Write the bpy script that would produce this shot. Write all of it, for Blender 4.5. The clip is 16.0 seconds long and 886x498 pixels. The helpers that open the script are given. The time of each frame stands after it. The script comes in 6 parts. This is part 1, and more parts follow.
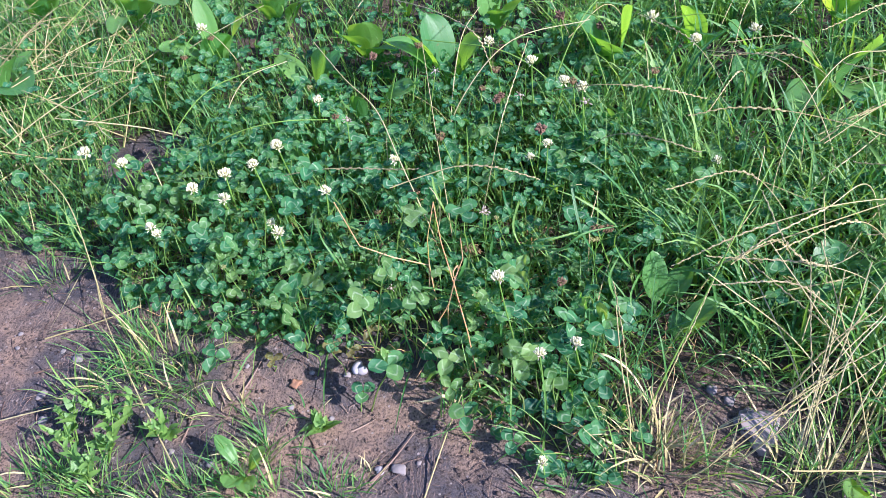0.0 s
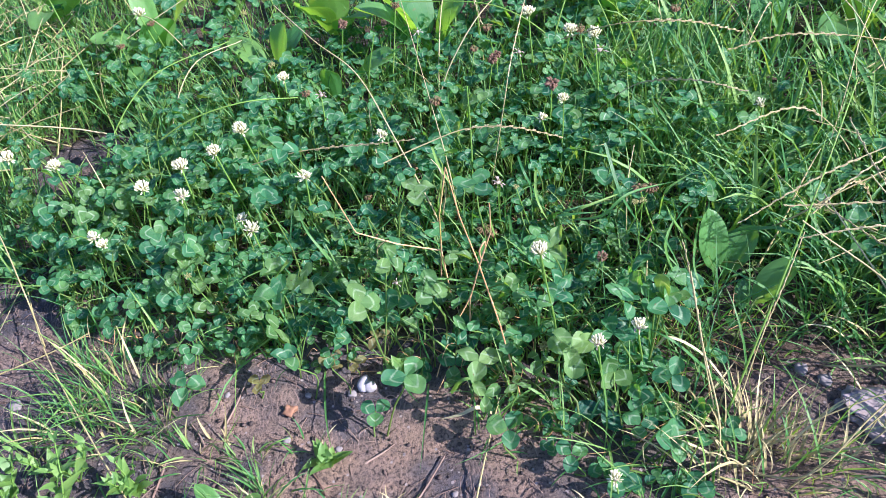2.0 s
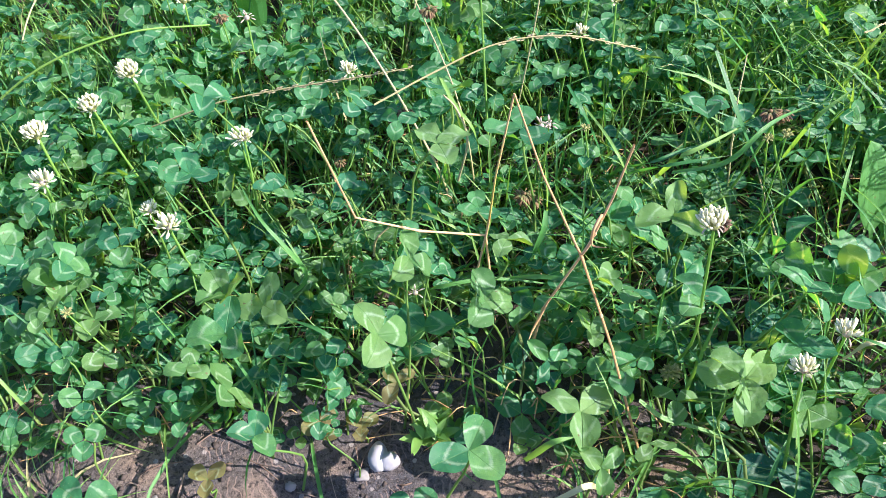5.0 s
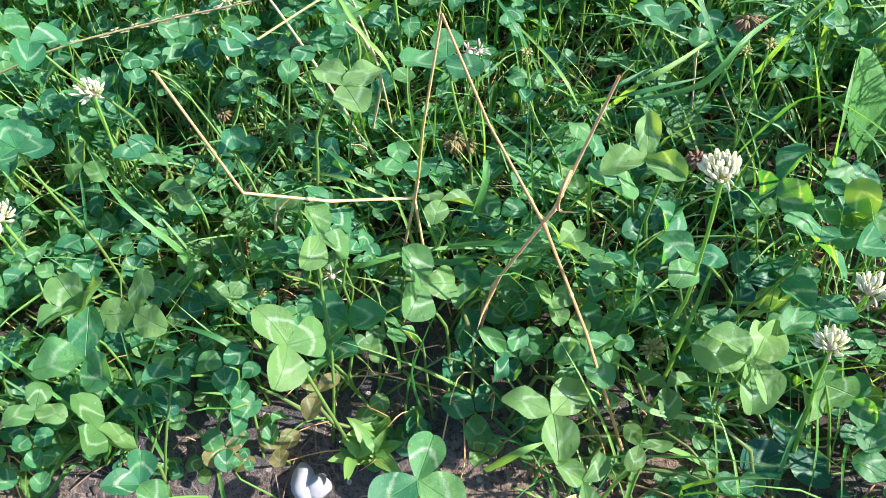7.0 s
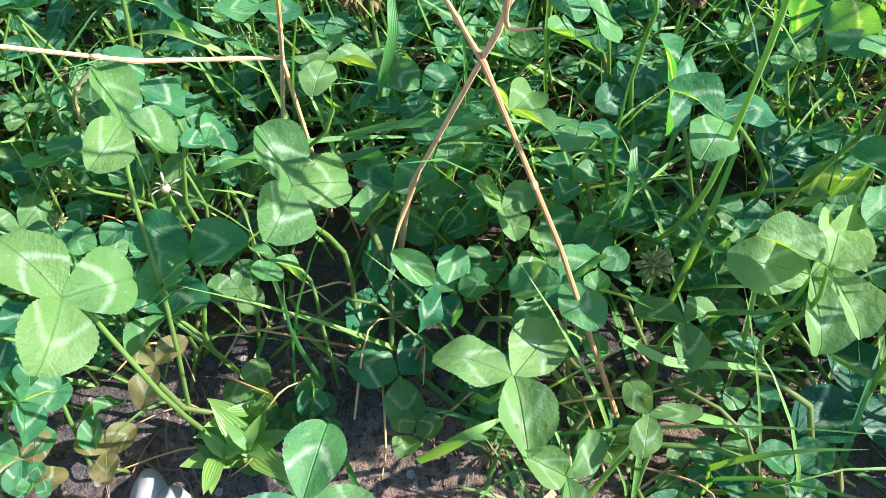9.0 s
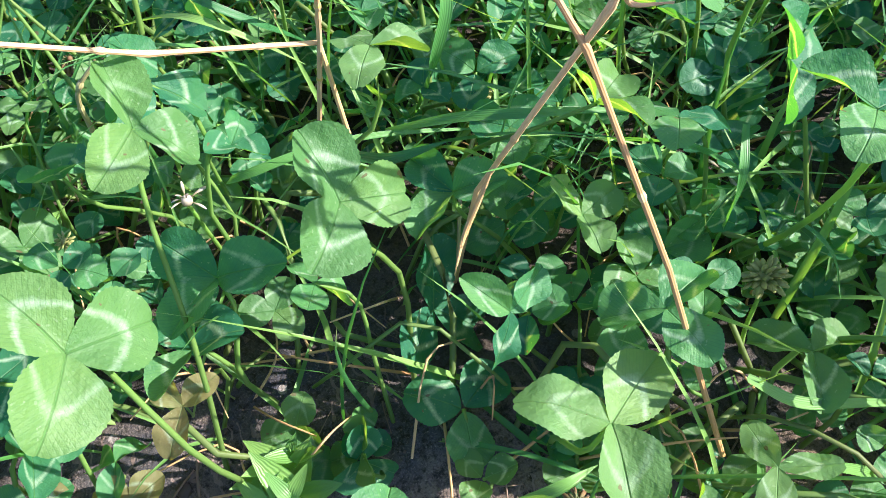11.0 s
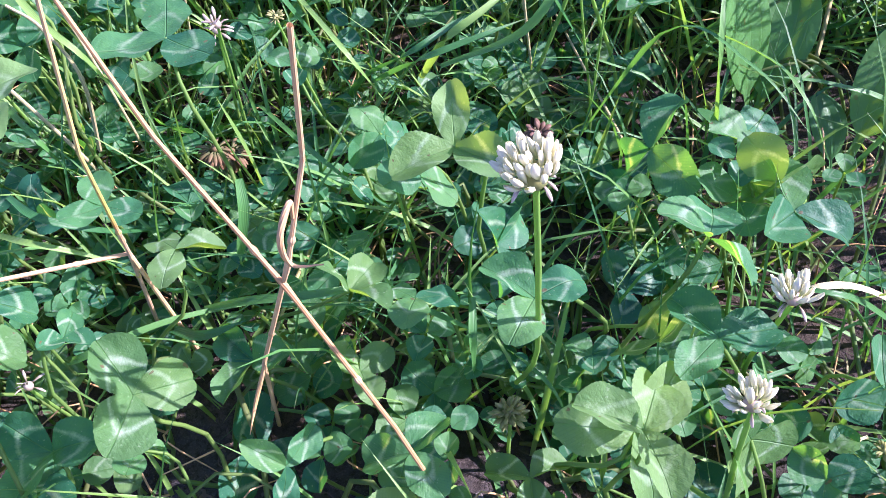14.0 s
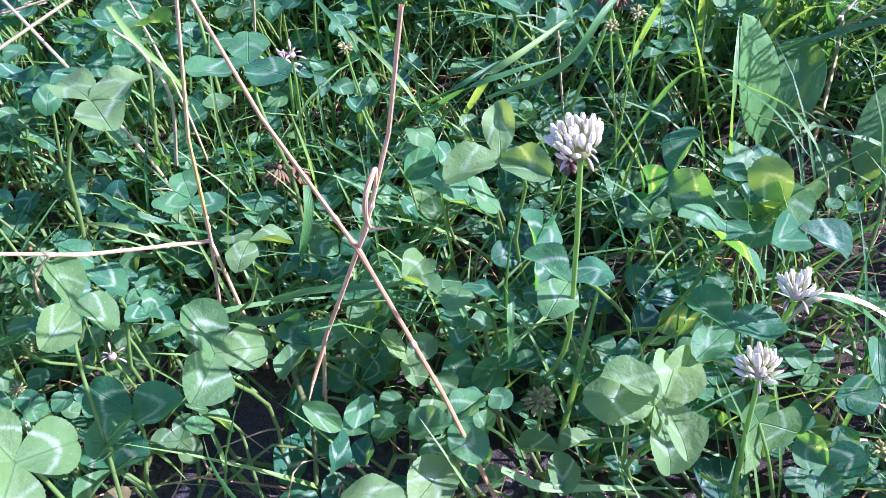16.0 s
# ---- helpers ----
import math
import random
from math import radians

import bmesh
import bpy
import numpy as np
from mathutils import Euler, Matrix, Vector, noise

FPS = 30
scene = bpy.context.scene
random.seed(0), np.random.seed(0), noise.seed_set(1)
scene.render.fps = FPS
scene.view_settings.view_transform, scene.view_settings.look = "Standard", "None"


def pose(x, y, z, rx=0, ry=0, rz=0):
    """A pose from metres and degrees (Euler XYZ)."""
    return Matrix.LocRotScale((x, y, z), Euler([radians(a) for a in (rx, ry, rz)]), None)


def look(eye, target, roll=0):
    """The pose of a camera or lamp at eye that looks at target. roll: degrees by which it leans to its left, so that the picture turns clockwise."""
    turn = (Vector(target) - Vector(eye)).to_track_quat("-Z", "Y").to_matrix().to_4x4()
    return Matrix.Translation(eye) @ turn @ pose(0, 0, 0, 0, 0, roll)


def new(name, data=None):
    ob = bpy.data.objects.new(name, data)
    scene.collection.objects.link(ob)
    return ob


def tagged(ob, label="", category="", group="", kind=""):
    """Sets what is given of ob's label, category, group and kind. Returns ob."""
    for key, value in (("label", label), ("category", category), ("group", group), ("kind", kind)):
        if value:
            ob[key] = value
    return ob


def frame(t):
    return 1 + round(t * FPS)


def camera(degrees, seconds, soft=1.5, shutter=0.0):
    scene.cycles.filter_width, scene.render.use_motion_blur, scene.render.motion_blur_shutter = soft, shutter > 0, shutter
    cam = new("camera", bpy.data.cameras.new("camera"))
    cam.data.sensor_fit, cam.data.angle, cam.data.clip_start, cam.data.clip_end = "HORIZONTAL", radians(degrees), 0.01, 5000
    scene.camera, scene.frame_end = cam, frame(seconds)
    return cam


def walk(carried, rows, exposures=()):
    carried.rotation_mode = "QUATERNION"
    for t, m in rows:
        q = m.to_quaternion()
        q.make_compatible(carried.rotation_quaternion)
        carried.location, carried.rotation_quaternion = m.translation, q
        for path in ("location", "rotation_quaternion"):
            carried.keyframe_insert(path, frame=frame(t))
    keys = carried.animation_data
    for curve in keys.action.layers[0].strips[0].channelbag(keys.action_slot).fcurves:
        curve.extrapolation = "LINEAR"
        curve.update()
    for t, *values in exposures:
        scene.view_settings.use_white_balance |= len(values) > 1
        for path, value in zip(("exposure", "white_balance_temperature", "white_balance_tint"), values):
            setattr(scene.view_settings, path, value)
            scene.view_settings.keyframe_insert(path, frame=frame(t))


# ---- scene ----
cam = camera(55.9, 16.0, soft=0.65)
METRES, EYE, TILT, LEAN, TURN = 1.0, 0.771, -43.9, 4.5, 0.0
ROWS = [
    (0.0, 0.0, 0.0, 0.0, 0.0, -0.0, -0.0),
    (0.5, -0.0164, 0.0655, -0.0173, -1.2, 0.49, 1.63),
    (1.0, -0.0245, 0.1231, -0.0327, -2.5, 1.32, 3.09),
    (1.5, -0.0439, 0.1665, -0.0409, -2.77, 1.5, 4.3),
    (2.0, -0.0523, 0.1769, -0.0351, -2.61, 1.25, 5.02),
    (2.5, -0.0597, 0.2046, -0.0344, -2.28, 0.74, 6.56),
    (3.0, -0.0693, 0.2552, -0.0168, -2.49, 0.05, 8.08),
    (5.5, -0.1366, 0.5352, -0.025, -13.61, -2.24, 10.31),
    (6.0, -0.126, 0.5705, -0.0324, -15.82, -3.51, 11.47),
    (6.5, -0.1264, 0.5765, -0.0079, -16.65, -5.63, 12.74),
    (7.0, -0.112, 0.5866, 0.0063, -16.82, -7.71, 13.94),
    (7.5, -0.1053, 0.6192, 0.0, -17.81, -9.54, 15.1),
    (8.0, -0.0874, 0.6622, -0.007, -19.35, -10.6, 15.6),
    (8.5, -0.0713, 0.6902, -0.0228, -20.59, -11.7, 16.24),
    (9.0, -0.0673, 0.7112, -0.0324, -21.31, -13.13, 16.82),
    (11.5, -0.0605, 0.7566, -0.0234, -20.32, -15.13, 19.13),
    (12.0, -0.0416, 0.7462, -0.0151, -21.32, -15.0, 20.2),
    (12.5, -0.0269, 0.734, -0.0056, -22.63, -15.06, 21.04),
    (13.0, -0.0141, 0.7175, -0.0031, -23.46, -14.67, 21.76),
    (13.5, -0.0144, 0.7021, 0.0011, -24.22, -13.43, 22.06),
    (14.0, -0.0209, 0.6888, -0.0058, -24.37, -11.35, 21.64),
    (14.5, -0.0235, 0.6823, -0.0159, -24.71, -9.86, 20.84),
    (15.0, -0.0281, 0.6769, -0.0187, -24.81, -8.4, 20.23),
    (15.5, -0.0388, 0.6704, -0.0205, -24.26, -6.51, 19.91),
    (16.0, -0.0536, 0.6605, -0.0232, -23.07, -5.37, 19.53),
]
EXPOSURES = [(0.0, 1.72, 4900, 34), (3.0, 1.82, 4960, 34), (5.5, 2.01, 5140, 24), (9.0, 2.11, 5160, 22), (11.5, 2.15, 5160, 22), (12.5, 2.11, 5090, 34), (13.5, 2.06, 5010, 48), (14.5, 2.06, 4760, 54), (16.0, 2.07, 4660, 60)]
walk(cam, [(t, pose(0, 0, EYE, TILT, LEAN, TURN) @ pose(METRES * x, METRES * y, METRES * z, 90 + pitch, roll, yaw)) for t, x, y, z, yaw, pitch, roll in ROWS], EXPOSURES)

# ---- world, sun ----
SUN_UP = radians(34)
SUN_FROM = Vector((0.87, -0.46, 0.0)).normalized() * math.cos(SUN_UP) + Vector((0, 0, math.sin(SUN_UP)))
world = bpy.data.worlds.new("sky")
scene.world = world
world.use_nodes = True
wt = world.node_tree
wt.nodes.clear()
sky = wt.nodes.new("ShaderNodeTexSky")
sky.sky_type = "NISHITA"
sky.sun_disc = False
sky.sun_elevation = SUN_UP
sky.sun_rotation = math.atan2(SUN_FROM.x, SUN_FROM.y)
wbg = wt.nodes.new("ShaderNodeBackground")
wbg.inputs["Strength"].default_value = 0.060
wout = wt.nodes.new("ShaderNodeOutputWorld")
wt.links.new(sky.outputs[0], wbg.inputs[0])
wt.links.new(wbg.outputs[0], wout.inputs[0])
sun = new("sun", bpy.data.lights.new("sun", "SUN"))
sun.data.energy = 3.7
sun.data.angle = radians(0.6)
sun.data.color = (1.0, 0.83, 0.56)
sun.matrix_world = look(SUN_FROM * 10, (0, 0, 0))


# ---- materials ----
class Mat:
    """A node material under construction."""

    def __init__(self, name):
        self.m = bpy.data.materials.new(name)
        self.m.use_nodes = True
        self.t = self.m.node_tree
        self.t.nodes.clear()
        self.out = self.n("ShaderNodeOutputMaterial")

    def n(self, kind):
        return self.t.nodes.new(kind)

    def put(self, socket, value):
        if isinstance(value, bpy.types.NodeSocket):
            self.t.links.new(value, socket)
        else:
            socket.default_value = value

    def math(self, op, a, b=0.0, c=0.0, clamp=False):
        node = self.n("ShaderNodeMath")
        node.operation, node.use_clamp = op, clamp
        for s, v in zip(node.inputs, (a, b, c)):
            self.put(s, v)
        return node.outputs[0]

    def noise(self, scale, detail=4.0, rough=0.6, vec=None):
        node = self.n("ShaderNodeTexNoise")
        node.inputs["Scale"].default_value = scale
        node.inputs["Detail"].default_value = detail
        node.inputs["Roughness"].default_value = rough
        if vec is not None:
            self.put(node.inputs["Vector"], vec)
        return node.outputs["Fac"]

    def where(self):
        return self.n("ShaderNodeNewGeometry").outputs["Position"]

    def ramp(self, fac, *stops):
        node = self.n("ShaderNodeValToRGB")
        el = node.color_ramp.elements
        while len(el) < len(stops):
            el.new(0.5)
        for e, (p, c) in zip(el, stops):
            e.position = p
            e.color = (*c, 1.0)
        self.put(node.inputs[0], fac)
        return node.outputs[0]

    def mix(self, fac, a, b, how="MIX"):
        node = self.n("ShaderNodeMix")
        node.data_type, node.blend_type = "RGBA", how
        ins = [s for s in node.inputs if s.type == "RGBA"]
        self.put(node.inputs[0], fac)
        self.put(ins[0], a if isinstance(a, bpy.types.NodeSocket) else (*a, 1.0))
        self.put(ins[1], b if isinstance(b, bpy.types.NodeSocket) else (*b, 1.0))
        return [s for s in node.outputs if s.type == "RGBA"][0]

    def chance(self):
        """A value that differs from piece to piece, of one object or of many."""
        a = self.n("ShaderNodeObjectInfo").outputs["Random"]
        b = self.n("ShaderNodeNewGeometry").outputs["Random Per Island"]
        return self.math("FRACT", self.math("ADD", a, b))

    def uv(self):
        sep = self.n("ShaderNodeSeparateXYZ")
        self.t.links.new(self.n("ShaderNodeUVMap").outputs[0], sep.inputs[0])
        return sep.outputs[0], sep.outputs[1]

    def bump(self, height, strength, distance):
        node = self.n("ShaderNodeBump")
        node.inputs["Strength"].default_value = strength
        node.inputs["Distance"].default_value = distance
        self.put(node.inputs["Height"], height)
        return node.outputs[0]

    def surface(self, colour, rough=0.5, normal=None, through_colour=None, thin=0.0, spec=0.5):
        p = self.n("ShaderNodeBsdfPrincipled")
        self.put(p.inputs["Base Color"], colour if isinstance(colour, bpy.types.NodeSocket) else (*colour, 1.0))
        self.put(p.inputs["Roughness"], rough)
        p.inputs["Specular IOR Level"].default_value = spec
        if normal is not None:
            self.put(p.inputs["Normal"], normal)
        last = p.outputs[0]
        if thin:
            tr = self.n("ShaderNodeBsdfTranslucent")
            self.put(tr.inputs[0], through_colour if isinstance(through_colour, bpy.types.NodeSocket) else (*through_colour, 1.0))
            mx = self.n("ShaderNodeMixShader")
            mx.inputs[0].default_value = thin
            self.t.links.new(last, mx.inputs[1])
            self.t.links.new(tr.outputs[0], mx.inputs[2])
            last = mx.outputs[0]
        self.t.links.new(last, self.out.inputs[0])
        return self.m


def clover_leaf_material(name, *tones):
    k = Mat(name)
    u, v = k.uv()
    x = k.math("ABSOLUTE", k.math("SUBTRACT", u, 0.5))
    rnd = k.chance()
    pos = k.where()
    base = k.ramp(rnd, (0.0, tones[0]), (0.4, tones[1]), (0.75, tones[2]), (1.0, tones[3]))
    base = k.mix(k.math("MULTIPLY", k.noise(90.0, 3.0, 0.6, pos), 0.5), base, tones[1])
    # pale, broken chevron
    edge = k.math("SUBTRACT", 0.62, k.math("MULTIPLY", k.math("POWER", x, 1.6), 2.0))
    d = k.math("ABSOLUTE", k.math("SUBTRACT", v, edge))
    d = k.math("ADD", d, k.math("MULTIPLY", k.math("SUBTRACT", k.noise(280.0, 4.0, 0.8, pos), 0.5), 0.24))
    band = k.math("SUBTRACT", 1.0, k.math("MULTIPLY", d, 10.5), clamp=True)
    band = k.math("MULTIPLY", band, k.math("MULTIPLY_ADD", k.math("FRACT", k.math("MULTIPLY", rnd, 7.3)), 0.50, 0.44))
    base = k.mix(band, base, (0.42, 0.56, 0.40))
    # midrib and branching side veins
    rib = k.math("SUBTRACT", 1.0, k.math("MULTIPLY", x, 55.0), clamp=True)
    wob = k.math("MULTIPLY", k.math("SUBTRACT", k.noise(150.0, 2.0, 0.5, pos), 0.5), 0.06)
    slant = k.math("ADD", k.math("SUBTRACT", v, k.math("MULTIPLY", k.math("POWER", x, 0.9), 0.95)), wob)
    line = k.math("ABSOLUTE", k.math("SUBTRACT", k.math("FRACT", k.math("MULTIPLY", slant, 15.0)), 0.5))
    vein = k.math("SUBTRACT", 1.0, k.math("MULTIPLY", line, 6.0), clamp=True)
    base = k.mix(k.math("MULTIPLY", vein, 0.26), base, tones[0])
    base = k.mix(k.math("MULTIPLY", rib, 0.55), base, (0.17, 0.38, 0.12))
    grainy = k.math("MULTIPLY", k.noise(520.0, 4.0, 0.7, pos), 0.35)
    base = k.mix(grainy, base, tones[0])
    # uneven blotches, pale flecks and brown bites
    mottle = k.math("MULTIPLY", k.math("SUBTRACT", k.noise(170.0, 4.0, 0.7, pos), 0.42, clamp=True), 2.6, clamp=True)
    base = k.mix(k.math("MULTIPLY", mottle, 0.55), base, tones[0])
    blot = k.math("MULTIPLY", k.math("SUBTRACT", k.noise(42.0, 4.0, 0.65, pos), 0.45, clamp=True), 1.6, clamp=True)
    base = k.mix(blot, base, tones[2])
    fleck = k.math("GREATER_THAN", k.noise(800.0, 1.0, 0.5, pos), 0.72)
    base = k.mix(k.math("MULTIPLY", fleck, 0.30), base, (0.30, 0.40, 0.27))
    bite = k.math("GREATER_THAN", k.noise(310.0, 1.0, 0.5, pos), 0.755)
    base = k.mix(k.math("MULTIPLY", bite, 0.8), base, (0.13, 0.10, 0.05))
    h = k.math("SUBTRACT", k.math("MULTIPLY", k.noise(420.0, 3.0, 0.6, pos), 1.3), k.math("ADD", rib, k.math("MULTIPLY", vein, 0.05)))
    thru = k.mix(1.0, base, (3.3, 2.6, 0.22), "MULTIPLY")
    gloss = k.math("MULTIPLY_ADD", k.noise(120.0, 3.0, 0.6, pos), 0.30, 0.40)
    return k.surface(base, gloss, k.bump(h, 0.6, 0.0008), thru, 0.40, 0.34)


def grass_material(name, dark, mid, light, dry, thin=0.32):
    k = Mat(name)
    u, v = k.uv()
    rnd = k.chance()
    pos = k.where()
    base = k.ramp(rnd, (0.0, dark), (0.42, mid), (0.88, light))
    base = k.mix(k.math("MULTIPLY", k.math("SUBTRACT", 0.16, v, clamp=True), 3.5, clamp=True), base, dry)
    tip = k.math("MULTIPLY", k.math("SUBTRACT", v, k.math("MULTIPLY_ADD", rnd, 0.35, 0.74), clamp=True), 3.0, clamp=True)
    base = k.mix(k.math("MULTIPLY", tip, k.math("GREATER_THAN", k.math("FRACT", k.math("MULTIPLY", rnd, 5.1)), 0.6)), base, dry)
    base = k.mix(k.math("MULTIPLY", k.noise(60.0, 3.0, 0.6, pos), 0.4), base, mid)
    ridge = k.math("SINE", k.math("MULTIPLY", u, 40.0))
    thru = k.mix(1.0, base, (2.2, 1.9, 0.36), "MULTIPLY")
    return k.surface(base, 0.42, k.bump(ridge, 0.25, 0.0004), thru, thin, 0.5)


def straw_material(name, a, b, c, rough=0.6, fresh=None):
    k = Mat(name)
    u, v = k.uv()
    pos = k.where()
    base = k.ramp(k.chance(), (0.0, a), (0.5, b), (1.0, c))
    base = k.mix(k.math("MULTIPLY", k.noise(160.0, 4.0, 0.7, pos), 0.5), base, a)
    ripe = k.math("MULTIPLY", k.math("SUBTRACT", k.noise(22.0, 2.0, 0.5, pos), 0.50, clamp=True), 5.0, clamp=True)
    base = k.mix(k.math("MULTIPLY", ripe, 0.45), base, fresh or a)
    streak = k.math("SINE", k.math("MULTIPLY", u, 50.0))
    return k.surface(base, rough, k.bump(k.math("ADD", streak, k.noise(900.0, 2.0, 0.5, pos)), 0.3, 0.0004), base, 0.12, 0.35)


def ripe_straw_material():
    """Straw that is withered and pinkish below an orange joint and still yellow-green above it."""
    k = Mat("ripe_straw")
    u, v = k.uv()
    pos = k.where()
    base = k.ramp(v, (0.0, (0.52, 0.35, 0.20)), (0.40, (0.68, 0.48, 0.28)), (0.58, (0.64, 0.40, 0.16)), (0.60, (0.66, 0.31, 0.07)), (0.63, (0.64, 0.54, 0.08)), (0.80, (0.64, 0.50, 0.14)), (1.0, (0.70, 0.46, 0.22)))
    base = k.mix(k.math("MULTIPLY", k.noise(240.0, 4.0, 0.7, pos), 0.30), base, (0.40, 0.27, 0.13))
    streak = k.math("SINE", k.math("MULTIPLY", u, 50.0))
    return k.surface(base, 0.55, k.bump(k.math("ADD", streak, k.noise(900.0, 2.0, 0.5, pos)), 0.3, 0.0004), base, 0.12, 0.35)


def stem_material(name, low, high):
    k = Mat(name)
    u, v = k.uv()
    pos = k.where()
    base = k.mix(v, low, high)
    base = k.mix(k.math("MULTIPLY", k.chance(), 0.5), base, (0.12, 0.30, 0.05))
    base = k.mix(k.math("MULTIPLY", k.noise(120.0, 3.0, 0.6, pos), 0.25), base, (0.22, 0.24, 0.09))
    return k.surface(base, 0.5, k.bump(k.noise(1500.0, 2.0, 0.5, pos), 0.2, 0.0002), k.mix(1.0, base, (1.8, 1.6, 0.4), "MULTIPLY"), 0.38, 0.32)


def soil_material():
    k = Mat("trodden_soil")
    pos = k.where()
    big = k.noise(7.0, 5.0, 0.6, pos)
    mid = k.noise(45.0, 6.0, 0.7, pos)
    fine = k.noise(320.0, 5.0, 0.75, pos)
    # bluish dark and warm patches also paint shaded and sunlit soil
    base = k.ramp(big, (0.37, (0.050, 0.056, 0.076)), (0.47, (0.098, 0.092, 0.095)), (0.57, (0.300, 0.215, 0.150)))
    base = k.mix(k.math("MULTIPLY", k.math("SUBTRACT", mid, 0.44, clamp=True), 3.0, clamp=True), base, (0.165, 0.128, 0.098))
    base = k.mix(k.math("MULTIPLY", k.math("SUBTRACT", 0.46, k.noise(95.0, 5.0, 0.75, pos), clamp=True), 6.0, clamp=True), base, (0.055, 0.046, 0.042))
    base = k.mix(k.math("MULTIPLY", k.math("SUBTRACT", 0.52, fine, clamp=True), 7.0, clamp=True), base, (0.030, 0.026, 0.024))
    vor = k.n("ShaderNodeTexVoronoi")
    vor.inputs["Scale"].default_value = 170.0
    k.put(vor.inputs["Vector"], pos)
    sc = k.n("ShaderNodeSeparateColor")
    k.t.links.new(vor.outputs["Color"], sc.inputs[0])
    grit = k.math("MULTIPLY", k.math("LESS_THAN", vor.outputs["Distance"], 0.26), k.math("GREATER_THAN", sc.outputs[0], 0.86))
    base = k.mix(grit, base, (0.30, 0.27, 0.25))
    speck = k.noise(1500.0, 3.0, 0.7, pos)
    base = k.mix(k.math("MULTIPLY", k.math("SUBTRACT", speck, 0.55, clamp=True), 4.0, clamp=True), base, (0.32, 0.26, 0.215))
    base = k.mix(k.math("MULTIPLY", k.math("SUBTRACT", 0.46, speck, clamp=True), 5.0, clamp=True), base, (0.05, 0.043, 0.04))
    # roots and fibres trodden into the surface
    wave = k.n("ShaderNodeTexWave")
    wave.inputs["Scale"].default_value = 60.0
    wave.inputs["Distortion"].default_value = 14.0
    wave.inputs["Detail"].default_value = 3.0
    k.put(wave.inputs["Vector"], pos)
    fibre = k.math("MULTIPLY", k.math("GREATER_THAN", wave.outputs["Fac"], 0.93), k.math("GREATER_THAN", k.noise(24.0, 2.0, 0.5, pos), 0.54))
    base = k.mix(k.math("MULTIPLY", fibre, 0.6), base, (0.30, 0.22, 0.18))
    # path keeps its soil colour; shade between the meadow plants is painted dark
    no_shade = k.n("ShaderNodeAttribute")
    no_shade.attribute_name = "undarkened"
    base = k.mix(k.math("MULTIPLY_ADD", no_shade.outputs["Fac"], -0.75, 0.75), base, (0.035, 0.028, 0.020))
    # far ground: worn turf
    sep = k.n("ShaderNodeSeparateXYZ")
    k.t.links.new(pos, sep.inputs[0])
    dist = k.math("SQRT", k.math("ADD", k.math("POWER", sep.outputs[0], 2.0), k.math("POWER", k.math("SUBTRACT", sep.outputs[1], 0.9), 2.0)))
    far = k.math("ADD", k.math("SUBTRACT", dist, 1.9), k.math("MULTIPLY", k.math("SUBTRACT", k.noise(1.3, 5.0, 0.7, pos), 0.5), 3.0), clamp=True)
    base = k.mix(k.math("MULTIPLY", far, k.math("MULTIPLY_ADD", k.noise(9.0, 6.0, 0.7, pos), 0.8, 0.35, clamp=True)), base, (0.045, 0.11, 0.03))
    h = k.math("ADD", k.math("MULTIPLY", mid, 1.2), k.math("MULTIPLY_ADD", fine, 0.7, k.math("MULTIPLY", speck, 0.25)))
    h = k.math("ADD", h, k.math("MULTIPLY_ADD", fibre, 0.3, k.math("MULTIPLY", grit, 0.5)))
    return k.surface(base, 0.85, k.bump(h, 1.0, 0.0030), spec=0.25)


def petal_material(name, base_col, tip_col, rough=0.55, thin=0.42):
    k = Mat(name)
    u, v = k.uv()
    pos = k.where()
    col = k.mix(k.math("MULTIPLY", v, 1.45, clamp=True), base_col, tip_col)
    col = k.mix(k.math("MULTIPLY", k.math("MULTIPLY", k.chance(), k.chance()), 0.35), col, base_col)
    col = k.mix(k.math("MULTIPLY", k.noise(500.0, 3.0, 0.6, pos), 0.18), col, base_col)
    return k.surface(col, rough, k.bump(k.noise(1200.0, 2.0, 0.5, pos), 0.15, 0.0003), col, thin, 0.3)


def plantain_material():
    k = Mat("plantain_green")
    u, v = k.uv()
    rnd = k.chance()
    pos = k.where()
    base = k.ramp(rnd, (0.0, (0.065, 0.215, 0.066)), (0.5, (0.115, 0.290, 0.072)), (1.0, (0.190, 0.370, 0.080)))
    base = k.mix(k.math("MULTIPLY", k.noise(40.0, 4.0, 0.6, pos), 0.5), base, (0.080, 0.23, 0.09))
    vein = k.math("ABSOLUTE", k.math("SINE", k.math("MULTIPLY", k.math("SUBTRACT", u, 0.5), 18.85)))
    vein = k.math("SUBTRACT", 1.0, k.math("MULTIPLY", vein, 7.0), clamp=True)
    base = k.mix(k.math("MULTIPLY", vein, 0.30), base, (0.22, 0.38, 0.13))
    holes = k.math("GREATER_THAN", k.noise(170.0, 1.0, 0.5, pos), 0.72)
    base = k.mix(k.math("MULTIPLY", holes, 0.5), base, (0.16, 0.15, 0.06))
    h = k.math("SUBTRACT", k.noise(260.0, 3.0, 0.6, pos), k.math("MULTIPLY", vein, 0.4))
    thru = k.mix(1.0, base, (3.3, 2.4, 0.25), "MULTIPLY")
    return k.surface(base, 0.40, k.bump(h, 0.5, 0.0012), thru, 0.48, 0.5)


